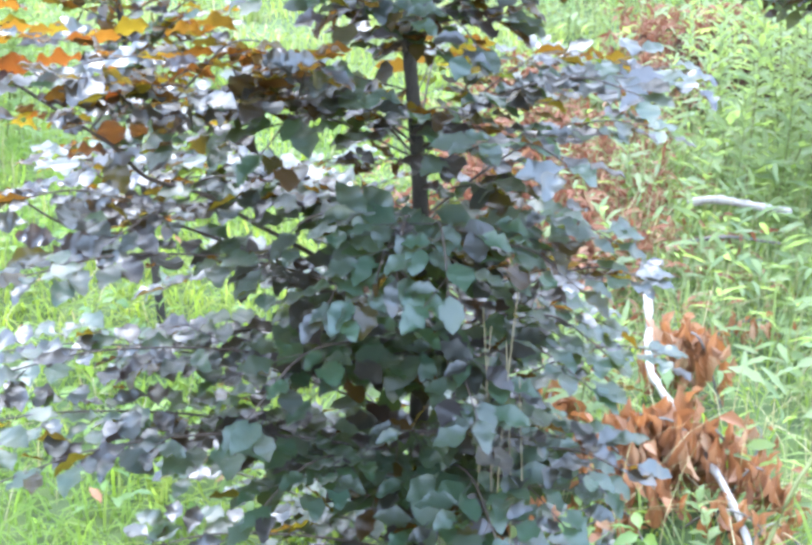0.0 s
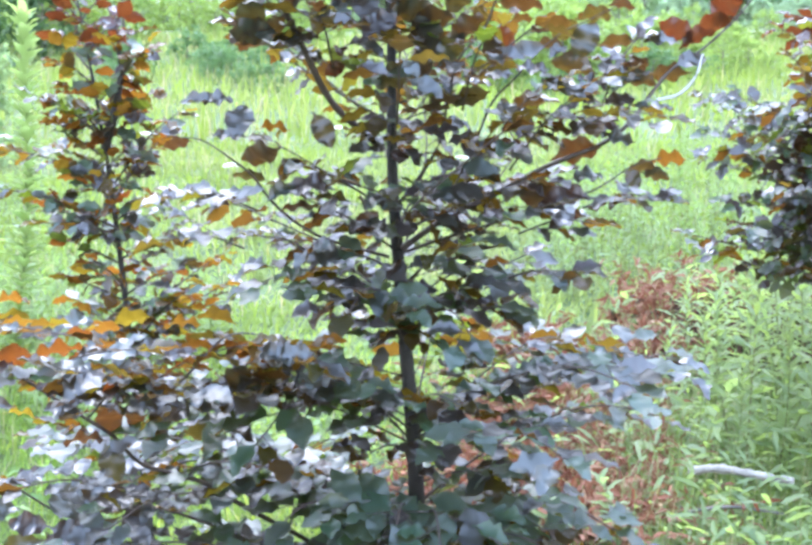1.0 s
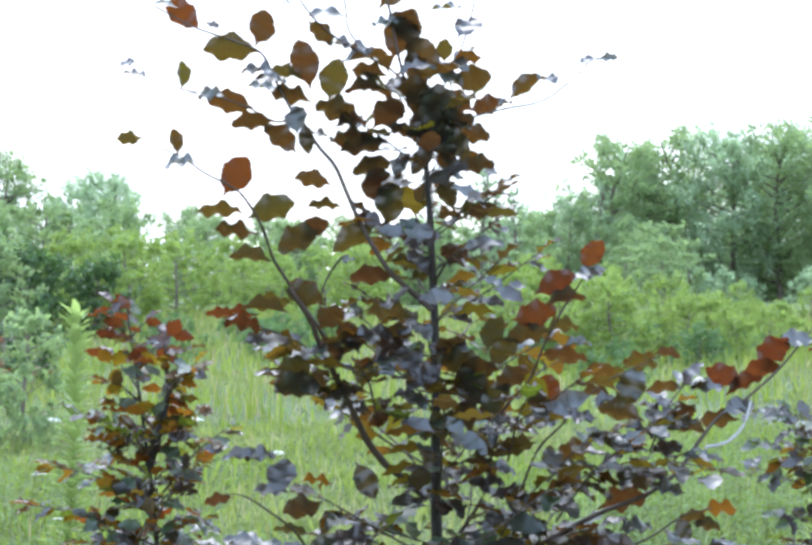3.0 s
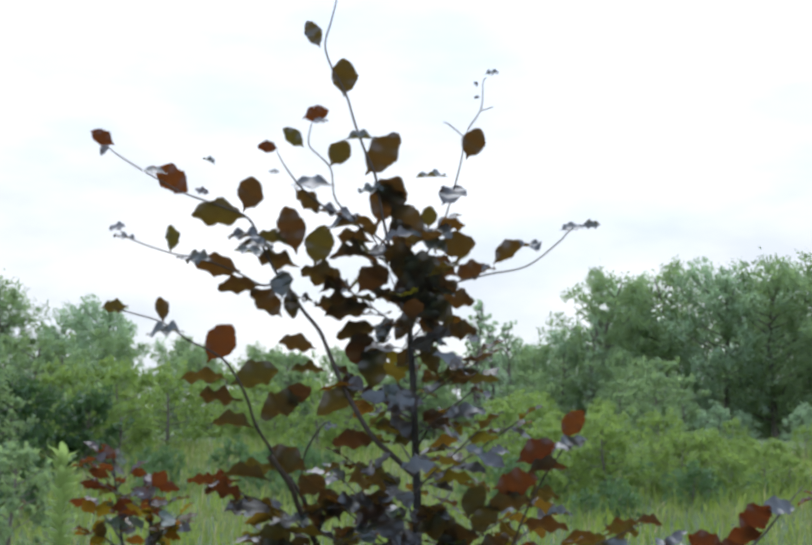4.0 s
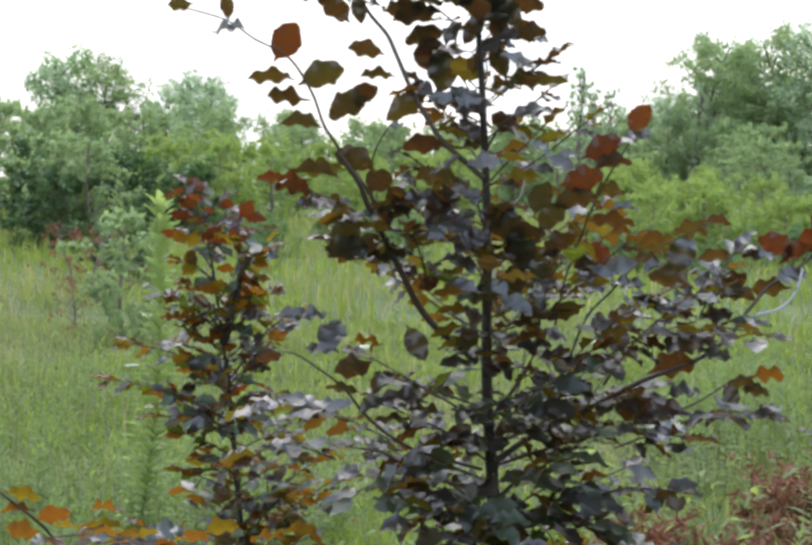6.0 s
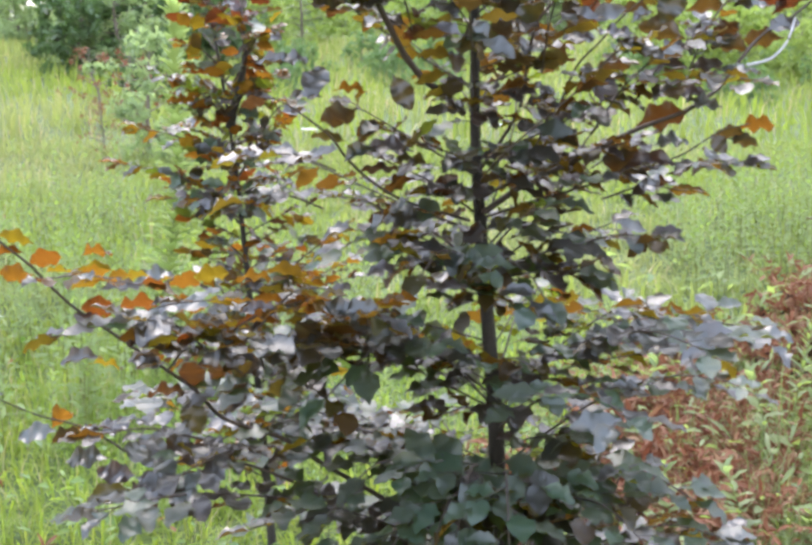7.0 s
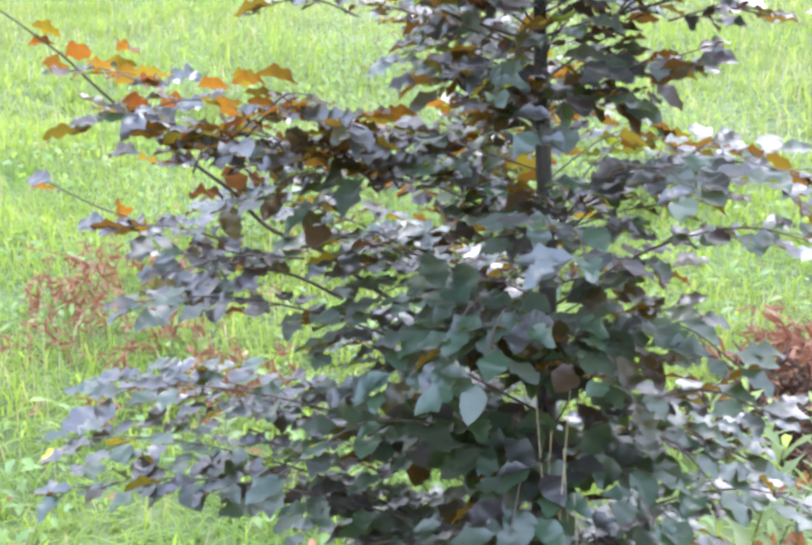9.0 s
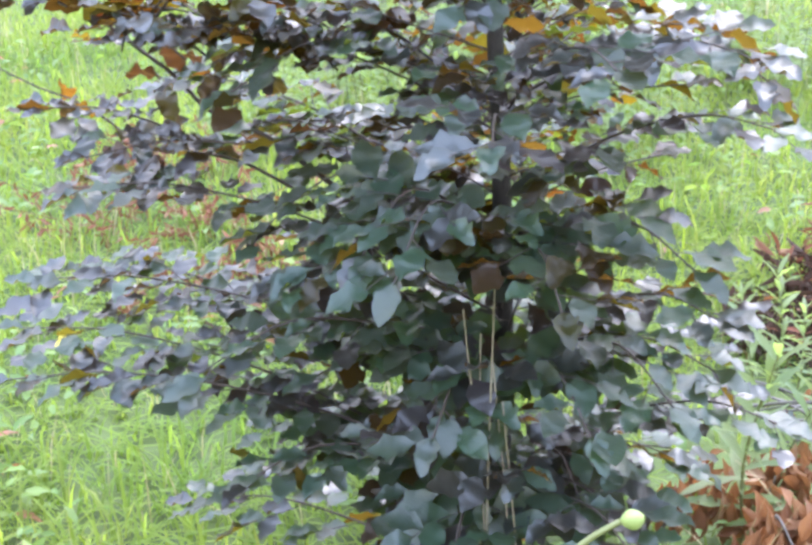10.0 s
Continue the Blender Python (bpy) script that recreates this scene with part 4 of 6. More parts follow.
# a close bunch of leaves where the trunk divides into its top shoots
for i in range(9):
    a, az = np.array([-0.005 - 0.004 * i, 0.20, 1.80 + 0.03 * i]), i * 2.39996
    b = a + np.array([math.cos(az), math.sin(az), 0.7]) * (0.11 - 0.004 * i)
    tree.spray([a, (a + b) / 2, b], 0.0014, 0.054, 0.05, 0.03, 0.1, False, 0.5, 0.3)
# twigs along the long boughs
tree.green = 0.08
for a, b in (((0.27, 0.14, 1.40), (0.36, 0.14, 1.50)), ((0.20, 0.1, 1.35), (0.30, 0.02, 1.48)), ((0.36, 0.18, 1.45), (0.42, 0.2, 1.56)), ((0.30, 0.14, 1.42), (0.44, 0.05, 1.44)),
             ((-0.10, 0.05, 1.52), (-0.22, -0.0, 1.58)), ((-0.14, 0.03, 1.58), (-0.26, -0.05, 1.66)), ((-0.08, 0.07, 1.5), (-0.1, -0.08, 1.6)), ((-0.2, 0.0, 1.30), (-0.32, -0.1, 1.33)),
             ((-0.25, -0.04, 1.02), (-0.36, -0.22, 1.09)), ((-0.33, -0.12, 1.0), (-0.46, -0.12, 1.05)), ((-0.38, -0.16, 1.05), (-0.42, -0.34, 1.13)), ((-0.45, -0.22, 1.08), (-0.58, -0.2, 1.08)),
             ((-0.3, -0.1, 1.0), (-0.28, -0.3, 1.10)), ((-0.2, -0.02, 1.0), (-0.2, -0.26, 1.08)), ((-0.4, -0.08, 0.88), (-0.55, -0.2, 0.92)), ((-0.3, -0.04, 0.86), (-0.4, -0.26, 0.88)),
             ((0.12, 0.12, 1.22), (0.26, 0.05, 1.30)), ((0.15, 0.12, 1.25), (0.22, 0.22, 1.36)), ((0.1, 0.1, 1.3), (0.16, -0.02, 1.42)), ((0.18, 0.04, 1.42), (0.27, 0.0, 1.50)), ((0.12, 0.05, 1.45), (0.14, -0.08, 1.56)), ((0.33, 0.16, 1.28), (0.45, 0.12, 1.30)), ((0.22, 0.14, 1.24), (0.36, 0.18, 1.25)), ((-0.1, 0.08, 1.2), (-0.2, 0.0, 1.26)), ((-0.22, 0.0, 1.24), (-0.34, -0.05, 1.26)), ((0.16, 0.08, 1.16), (0.3, 0.0, 1.2)),
             ((-0.15, 0.0, 0.98), (-0.12, -0.25, 1.12)), ((-0.1, 0.02, 1.0), (-0.22, -0.2, 1.14))):
    m = [(a[k] + b[k]) / 2 + (0.015 if k == 2 else 0) for k in range(3)]
    tree.spray([a, m, b], 0.002, 0.050, 0.09, 0.033, 0.34, False, 0.2, 0.12, 0.12)

# level sprays of young orange leaves along the upper side of the long bough
tree.fresh = M_YOUNG
for a, b in (((-0.63, -0.20, 1.155), (-0.44, -0.25, 1.16)), ((-0.52, -0.18, 1.08), (-0.34, -0.24, 1.14)), ((-0.36, -0.16, 1.06), (-0.20, -0.22, 1.14)), ((-0.45, -0.12, 1.0), (-0.36, -0.18, 1.08)), ((-0.3, -0.1, 1.03), (-0.12, -0.16, 1.12))):
    tree.spray([a, [(a[k] + b[k]) / 2 + (0.012 if k == 2 else 0) for k in range(3)], b], 0.0018, 0.050, 0.07, 0.030, 0.85, False, 0.14, 0.1, 0.0)

tree.fresh = M_OLIVE
# the dense skirt of level limbs below, in a spiral round the trunk
r = np.random.default_rng(11)
N_LIMB = 104
for i in range(N_LIMB):
    f = i / (N_LIMB - 1)
    z0 = 0.10 + 1.0 * round(f * 5) / 5 + r.normal(0, 0.025)
    az = i * 2.39996 + r.uniform(-0.3, 0.3)
    c, s = math.cos(az), math.sin(az)
    reach = (0.44 - 0.10 * f) * r.uniform(0.66, 1.12) * (1 + 0.30 * max(0, -c) - 0.04 * max(0, c)) * (1 - 0.12 * max(0, -s))
    rise = 0.08 + 0.08 * f + r.uniform(-0.05, 0.05)
    if 0.8 < z0 < 1.0 and s < -0.8:     # the trunk shows between two tiers
        continue
    if (z0 > 1.0 and i % 3) or (0.8 < z0 <= 1.0 and i % 4 == 1):
        continue
    if z0 > 1.0:
        reach, rise = reach * 0.8, rise * 0.5
    if 0.15 < z0 < 0.6 and abs((az + 2.2 + math.pi) % (2 * math.pi) - math.pi) < 0.5 and i % 3:    # a dark hollow between the lower tiers
        reach *= 0.6
    if 0.7 < z0 < 1.0 and c > 0.2 and i % 2:
        continue
    if z0 < 0.85 and c > 0.3 and s > -0.6:      # shorter to the east
        reach *= 0.86
    if z0 < 0.95 and s > 0.15 and i % 5 < (4 if c > -0.3 else 3):      # thin on the far side: the meadow shows through
        continue
    tree.green = (0.9 if s < -0.2 and c > -0.9 else 0.68) if z0 < 0.8 else 0.5
    b0, way = trunk_at(z0), np.array([c, s, 0])
    pts = [b0, b0 + way * reach * 0.35 + [0, 0, rise * 0.7], b0 + way * reach * 0.7 + [0, 0, rise], b0 + way * reach + [0, 0, rise * 0.55]]
    tree.spray(pts, 0.0026 * (1.1 - 0.4 * f), 0.060, 0.15, 0.041, 0.05 if z0 < 0.7 else 0.30, False, 0.15, 0.10, 0.42 if abs(c) < 0.5 else 0.2 if c > 0 else 0.1)
tree.green = 0.4
# short leafy limbs close in front of the trunk
for tip, z0 in (((0.14, -0.10, 0.62), 0.42), ((0.21, -0.15, 0.50), 0.30), ((0.05, -0.20, 0.54), 0.34), ((0.24, -0.04, 0.40), 0.2), ((0.10, -0.18, 0.36), 0.16), ((0.02, -0.10, 0.66), 0.48), ((0.19, -0.02, 0.72), 0.55), ((0.05, -0.11, 0.80), 0.60), ((0.14, -0.06, 0.79), 0.60), ((-0.05, -0.05, 0.82), 0.64)):
    b0, tip = trunk_at(z0), np.array(tip)
    tree.spray([b0, (b0 + tip) / 2 + [0, 0, 0.03], tip], 0.002, 0.055, 0.13, 0.038, 0.05, False, 0.2, 0.3, 0.45)
# thin twigs of olive leaves round the trunk between two tiers
tree.green = 0.6
for i in range(9):
    b0, az = trunk_at(0.76 + 0.028 * i), i * 2.39996 + 0.9
    way = np.array([math.cos(az), math.sin(az), 0.25]) * (0.26 if math.sin(az) > 0 else 0.17)
    tree.spray([b0, b0 + way * 0.5 + [0, 0, 0.015], b0 + way], 0.0016, 0.052, 0.08, 0.045, 0.45, False, 0.35, 0.3, 0.3)
tree.green = 0.4
# longer limbs on the side of the long bough and opposite it
for tip, z0 in (((-0.60, -0.28, 0.50), 0.32), ((-0.62, -0.18, 0.63), 0.45), ((-0.74, -0.12, 0.50), 0.3), ((-0.70, 0.04, 0.57), 0.4), ((-0.56, -0.14, 0.78), 0.6), ((-0.55, 0.1, 0.9), 0.7),
                ((0.46, 0.02, 1.05), 0.92), ((0.44, 0.16, 0.93), 0.78), ((0.42, 0.04, 0.70), 0.5), ((0.38, -0.12, 0.42), 0.25), ((0.48, 0.14, 0.52), 0.3), ((0.36, -0.16, 1.06), 0.9), ((0.25, -0.26, 0.98), 0.85)):
    b0, tip = trunk_at(z0), np.array(tip)
    mid = b0 + (tip - b0) * 0.4
    mid[2] = z0 + (tip[2] - z0) * 0.75
    out = b0 + (tip - b0) * 0.75
    out[2] = tip[2] + 0.01
    tree.spray([b0, mid, out, tip], 0.0024, 0.060, 0.14, 0.037, 0.05, False, 0.10, 0.22, 0.15)
tree.finish()


def young_beech(name, x, y, label, seed, stems, limbs, leaf_size, twig, gap, young, tiers=(), flat=0.6):
    """A sapling of one or more stems: each (lean x, lean y, height); limbs: rows of (from z, to z, reach, count, steepness)."""
    t = Beech(name, x, y, float(ground_z(x, y)), label, 90)
    t.green, t.fresh = 0.4, M_YOUNG if tiers else M_OLIVE
    q = np.random.default_rng(seed)
    paths = []
    for k, (lx, ly, h) in enumerate(stems):
        low = (0, 0, -0.05) if k == 0 else tuple(paths[0][int(len(paths[0]) * 0.72)])
        path = smooth_path([low, tuple((np.array(low) + (lx, ly, h)) / 2 + (0.025, 0, 0.02)), (lx, ly, h)], 6) if k else smooth_path([low, (lx * 0.22 + q.normal(0, 0.008), ly * 0.3, h * 0.35), (lx * 0.5 + q.normal(0, 0.008), ly * 0.7, h * 0.7), (lx, ly, h)], 6)
        paths.append(path)
        part("trunk", tube("trunk", path, 0.007 + 0.004 * h, 0.002, M_BARK, 8), t.root, "slim grey-brown trunk")
    turn = 0.0
    for z_low, z_high, reach, count, steep in limbs:
        for i in range(count):
            z0 = z_low + (z_high - z_low) * (i + q.uniform(0.1, 0.9)) / count
            path = paths[i % len(paths)] if paths[i % len(paths)][0, 2] < z0 < paths[i % len(paths)][-1, 2] else paths[0]
            base = np.array([np.interp(min(z0, path[-1, 2]), path[:, 2], path[:, k]) for k in range(3)])
            turn += 2.39996 + q.uniform(-0.5, 0.5)
            d, far = np.array([math.cos(turn), math.sin(turn), 0]), reach * q.uniform(0.55, 1.2)
            t.spray([base, base + d * far * 0.5 + [0, 0, far * steep * 0.55], base + d * far + [0, 0, far * steep * q.uniform(0.7, 1.1)]], 0.003, leaf_size, twig, gap, young + (0.4 if z0 > 0.8 * path[-1, 2] else 0.0), z0 > 0.72 * path[-1, 2], flat, 0.15)
    for a, b in tiers:                       # its longer, level sprays
        a, b = np.array(a), np.array(b)
        t.spray([a, (a + b) / 2 + [0, 0, 0.02], b], 0.0035, leaf_size, twig * 1.2, gap * 0.8, young * 1.1, False, 0.4, 0.2, 0.2)
    for path in paths:
        for k in range(7):
            p = path[-1 - k]
            t.put(t.root.children[0], p, (q.normal(0, 1), q.normal(0, 1), 0.5), (q.normal(0, 0.5), -0.4, 1), leaf_size * q.uniform(0.7, 1.0), True)
    t.finish()
    return t


young_beech("copper_beech", -0.60, 1.45, "small narrow copper beech sapling with orange tips, in tall grass", 5, [(-0.165, 0.05, 1.63), (-0.055, -0.02, 1.54)],
            [(0.25, 0.70, 0.26, 24, 0.5), (0.7, 1.05, 0.18, 18, 0.5), (1.0, 1.3, 0.13, 14, 0.7), (1.25, 1.5, 0.10, 12, 0.8), (1.45, 1.6, 0.06, 5, 1.2)], 0.053, 0.075, 0.036, 0.36,
            [((-0.07, 0.02, 1.02), (-0.38, -0.05, 1.14)), ((-0.07, 0.02, 0.98), (-0.30, 0.10, 1.08)), ((-0.07, 0.02, 1.0), (-0.24, -0.14, 1.06)), ((-0.08, 0.02, 1.14), (0.10, -0.04, 1.33)), ((-0.08, 0.02, 1.1), (0.05, 0.12, 1.26)),
             ((-0.05, 0.01, 0.74), (0.20, -0.05, 0.97)), ((-0.05, 0.01, 0.7), (0.13, -0.16, 0.9)), ((-0.05, 0.01, 0.68), (0.22, 0.10, 0.88)), ((-0.08, 0.02, 1.12), (-0.35, 0.02, 1.23)), ((-0.09, 0.02, 1.24), (-0.27, -0.02, 1.37)), ((-0.08, 0.0, 1.35), (0.03, -0.05, 1.50))])
young_beech("copper_beech", 1.45, 2.2, "bushy dark copper beech sapling among green weeds", 9, [(0.05, 0.0, 1.58), (-0.10, 0.05, 1.3)],
            [(0.72, 0.95, 0.42, 20, 0.25), (0.9, 1.25, 0.5, 32, 0.35), (1.15, 1.5, 0.28, 16, 0.7)], 0.058, 0.13, 0.034, 0.10, (), 0.7)

# ---- the ground ----
def spread_axis(near, far, n):
    t = np.linspace(-1, 1, n)
    return np.sign(t) * (near * np.abs(t) + far * np.abs(t) ** 5)


gx, gy = np.meshgrid(spread_axis(12, 1500, 141), spread_axis(12, 1500, 141), indexing="ij")
gv = np.stack([gx, gy, ground_z(gx, gy)], -1).reshape(-1, 3)
gi, gj = np.meshgrid(np.arange(140), np.arange(140), indexing="ij")
gf = np.stack([gi * 141 + gj, (gi + 1) * 141 + gj, (gi + 1) * 141 + gj + 1, gi * 141 + gj + 1], -1).reshape(-1, 4)
ground = new("ground", mesh_np("ground", gv, gf, M_SOIL))
tagged(ground, "rough meadow soil under tall grass", "ground", "", "structure")


def blades(n, x0, x1, y0, y1, h0, h1, w0, material, name, label, seed, keep=None, bend=0.5, segs=3):
    """Tufted grass: every blade a bent, tapering strip."""
    r = np.random.default_rng(seed)
    x, y = r.uniform(x0, x1, n), r.uniform(y0, y1, n)
    if keep is not None:
        ok = keep(x, y, r.random(n))
        x, y = x[ok], y[ok]
    n = len(x)
    tuft = 0.5 + 0.5 * np.sin(x * 2.1 + 1.3 * np.sin(y * 1.7)) * np.sin(y * 2.6 + 1.1 * np.sin(x * 2.3))
    h = (h0 + (h1 - h0) * r.random(n) ** 1.5) * (0.65 + 0.6 * tuft)
    az, lean = r.uniform(0, 2 * np.pi, n), r.gamma(2.0, bend / 2, n).clip(0, 1.5)
    w = w0 * r.uniform(0.6, 1.4, n)
    d = np.stack([np.cos(az), np.sin(az), 0 * az], 1)
    e = np.stack([-np.sin(az), np.cos(az), 0 * az], 1)
    e = e * np.cos(r.uniform(-0.6, 0.6, n))[:, None]
    root = np.stack([x, y, ground_z(x, y) - 0.01], 1)
    rows = []
    for t, k in ((0, 0.8), (0.4, 1.0), (0.75, 0.7), (1.0, 0.08)) if segs == 3 else ((0, 0.9), (0.55, 1.0), (1.0, 0.08)):
        up = h * t * (1 - 0.42 * lean * t)
        mid = root + d * (h * lean * t * t * 0.75)[:, None]
        mid[:, 2] += up.clip(0.0)
        rows += [mid - e * (w * k / 2)[:, None], mid + e * (w * k / 2)[:, None]]
    v = np.stack(rows, 1).reshape(-1, 3)
    q = np.array([[0, 1, 3, 2], [2, 3, 5, 4], [4, 5, 7, 6]])[:segs]
    f = (q[None] + (np.arange(n) * 2 * (segs + 1))[:, None, None]).reshape(-1, 4)
    return tagged(new(name, mesh_np(name, v, f, material)), label, "grass", "", "stuff")


def in_wedge(x, y, u):
    """The stretch of meadow that can be seen: a fan from where the saplings stand."""
    x = x + (u - 0.5) * 1.6
    east = x < 1.9 + 0.40 * (y + 2.2).clip(0)
    west = x > -(2.6 + np.where(y < 8, 0.95 * (y + 1).clip(0), 8.55 + 0.25 * (y - 8)))
    return east & west


def thin_right(x, y, u):
    patch = ((x - 0.65) / 0.8) ** 2 + ((y - 0.8) / 1.0) ** 2 < 1
    return in_wedge(x, y, u) & (u < np.where(patch, 0.22, 1.0)) & ~((np.hypot(x, y + 1.9) < 0.9))


def straw_patch(x, y, u):
    s = 0.5 + 0.5 * np.sin(x * 0.45 + 0.9 * np.sin(y * 0.3) + 1.2) * np.sin(y * 0.33 + 0.5)
    middle = np.exp(-((x + 0.12 * y - 0.2) / (0.10 * y + 0.3)) ** 2)
    return in_wedge(x, y, u) & (u < 0.25 + 0.5 * s + 0.5 * middle)


blades(98000, -6.6, 3.6, -0.9, 4.5, 0.06, 0.19, 0.0068, M_GRASS, "grass", "bright green meadow grass, long and bent", 1, thin_right, 1.6)
blades(4500, -6, 3.4, -0.9, 4.5, 0.08, 0.28, 0.003, M_STRAW, "grass", "dry straw-coloured grass stems", 2, thin_right, 0.7, 2)
blades(72000, -13, 7.5, 4.5, 14, 0.09, 0.27, 0.015, M_MEADOW, "grass", "tall green meadow grass", 3, in_wedge, 1.6, 2)
blades(10000, -12, 7, 5, 15, 0.14, 0.34, 0.006, M_STRAW, "grass", "dry straw-coloured grass stems", 4, straw_patch, 1.0, 2)
blades(36000, -19, 16, 14, 40, 0.25, 0.6, 0.028, M_MEADOW, "grass", "tall green meadow grass far off", 5, in_wedge, 0.8, 2)
blades(4500, -16, 14, 14, 40, 0.3, 0.62, 0.016, M_STRAW, "grass", "dry straw-coloured grass far off", 6, straw_patch, 0.6, 2)

def rest_of_meadow(x, y, u):
    return ~((y > -0.9) & in_wedge(x, y, u)) & (np.hypot(x - 0.4, y + 1.9) > 0.7)


blades(22000, -11, 11, -11, 11, 0.12, 0.34, 0.026, M_GRASS, "grass", "green meadow grass round about", 7, rest_of_meadow, 1.6, 2)

# ---- distant trees and shrubs ----


def clump_leaves(r, centre, radii, n, size):
    """Small pointed leaves on and inside an uneven, hanging clump."""
    d = r.normal(0, 1, (n, 3))
    d /= np.linalg.norm(d, axis=1)[:, None]
    p = centre + d * radii * (r.uniform(0.15, 1.0, n) ** 0.5)[:, None] * r.uniform(0.7, 1.25, (n, 1))
    p[:, 2] -= radii[2] * r.gamma(1.2, 0.22, n)
    a = r.normal(0, 1, (n, 3)) + [0, 0, -0.5]
    a /= np.linalg.norm(a, axis=1)[:, None]
    b = np.cross(a, d + r.normal(0, 0.6, (n, 3)))
    b /= np.linalg.norm(b, axis=1)[:, None] + 1e-6
    s = size * r.uniform(0.6, 1.5, n)[:, None]
    v = np.stack([p - a * s * 0.8 + b * s * 0.42, p + a * s, p - a * s * 0.8 - b * s * 0.42], 1).reshape(-1, 3)
    return v, np.arange(3 * n).reshape(-1, 3)


def big_tree(name, height, width, seed, material, label, boughs, per_bough, per, leaf_size, bole=0.25, category="tree", group="trees at the meadow's edge"):
    """Boughs spiral up the trunk; each carries a loose group of small leaf clumps, so that the outline is uneven and the sky shows through."""
    r = np.random.default_rng(seed)
    t = thing(name, 0, 0, 0, label, category, group)
    stem = smooth_path([(0, 0, -0.3), (r.normal(0, 0.02) * height, 0.1, height * 0.3), (r.normal(0, 0.03) * height, 0, height * 0.6), (r.normal(0, 0.03) * height, 0, height * 0.9)], 4)
    chunks, wood = [], [tube_arrays(stem, height * 0.02, height * 0.004, 7)]
    for i in range(boughs):
        g = (i + r.uniform(0.1, 0.9)) / boughs
        f = bole + (0.98 - bole) * g
        prof = np.sin(np.pi * min(1, 0.16 + 0.80 * g)) ** 0.55
        az, rad = i * 2.39996 + r.uniform(-0.6, 0.6), width / 2 * prof * r.uniform(0.55, 1.1)
        way = np.array([math.cos(az), math.sin(az), 0])
        base = np.array([np.interp(max(0.1, f - 0.16) * height, stem[:, 2], stem[:, k]) for k in range(3)])
        tip = np.array([0, 0, height * f * r.uniform(0.92, 1.03)]) + way * rad
        wood.append(tube_arrays(smooth_path([base, (base + tip) / 2 + [0, 0, -0.03 * height * r.random()], tip], 2), height * 0.0065, height * 0.0015, 3))
        for k in range(per_bough):
            c = base + (tip - base) * r.uniform(0.45, 1.06) + r.normal(0, 0.05, 3) * width * np.array([1, 1, 0.8])
            size = width * r.uniform(0.035, 0.075)
            chunks.append(clump_leaves(r, c, np.array([size, size, size * r.uniform(0.6, 1.4)]), per, leaf_size))
    part("trunk", mesh_np("trunk", *joined(wood), M_TRUNK), t, "grey-brown forking trunk")
    part("crown", mesh_np("crown", *joined(chunks), material, None, False), t)
    return t


def stand(model, spots, seed, first=True):
    """The model at the first spot, copies at the others: (x, y, scale)."""
    r = np.random.default_rng(seed)
    for k, (x, y, s) in enumerate(spots):
        m = Matrix.LocRotScale((x, y, float(ground_z(x, y)) - 0.1), Euler((0, 0, r.uniform(0, 6.28))), None)
        if k == 0:
            model.scale = (s, s, s)
            model.matrix_basis = m @ Matrix.Diagonal((s, s, s, 1))
        else:
            o = copy_thing(model, m)
            o.scale = (s * r.uniform(0.92, 1.08), s * r.uniform(0.92, 1.08), s)


# far trees; the haze over them is in their foliage colours
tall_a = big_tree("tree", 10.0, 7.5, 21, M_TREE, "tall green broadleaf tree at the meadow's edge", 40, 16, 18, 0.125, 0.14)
tall_b = big_tree("tree", 9.0, 6.0, 22, M_TREE_HAZE, "dark green broadleaf tree at the meadow's edge", 38, 16, 18, 0.122, 0.12)
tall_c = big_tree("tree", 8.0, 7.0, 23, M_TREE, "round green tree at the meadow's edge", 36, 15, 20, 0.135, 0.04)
wispy = big_tree("tree", 7.6, 2.0, 24, M_TREE_HAZE, "thin wispy half-bare tree at the meadow's edge", 46, 3, 9, 0.13, 0.12)
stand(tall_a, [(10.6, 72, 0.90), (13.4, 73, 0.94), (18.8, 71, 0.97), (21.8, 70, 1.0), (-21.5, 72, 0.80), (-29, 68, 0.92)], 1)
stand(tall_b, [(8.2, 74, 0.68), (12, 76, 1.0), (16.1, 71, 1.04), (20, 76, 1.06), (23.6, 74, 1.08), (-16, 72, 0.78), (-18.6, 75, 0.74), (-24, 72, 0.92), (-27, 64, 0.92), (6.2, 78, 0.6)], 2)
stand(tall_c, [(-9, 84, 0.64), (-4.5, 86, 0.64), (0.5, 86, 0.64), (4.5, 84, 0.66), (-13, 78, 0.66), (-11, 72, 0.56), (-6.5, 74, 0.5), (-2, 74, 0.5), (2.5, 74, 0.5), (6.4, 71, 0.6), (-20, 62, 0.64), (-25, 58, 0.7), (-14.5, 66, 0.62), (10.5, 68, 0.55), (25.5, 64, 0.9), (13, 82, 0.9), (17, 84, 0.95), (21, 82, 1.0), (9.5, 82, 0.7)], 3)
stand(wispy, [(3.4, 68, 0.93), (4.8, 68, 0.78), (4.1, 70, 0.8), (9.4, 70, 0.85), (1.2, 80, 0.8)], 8)

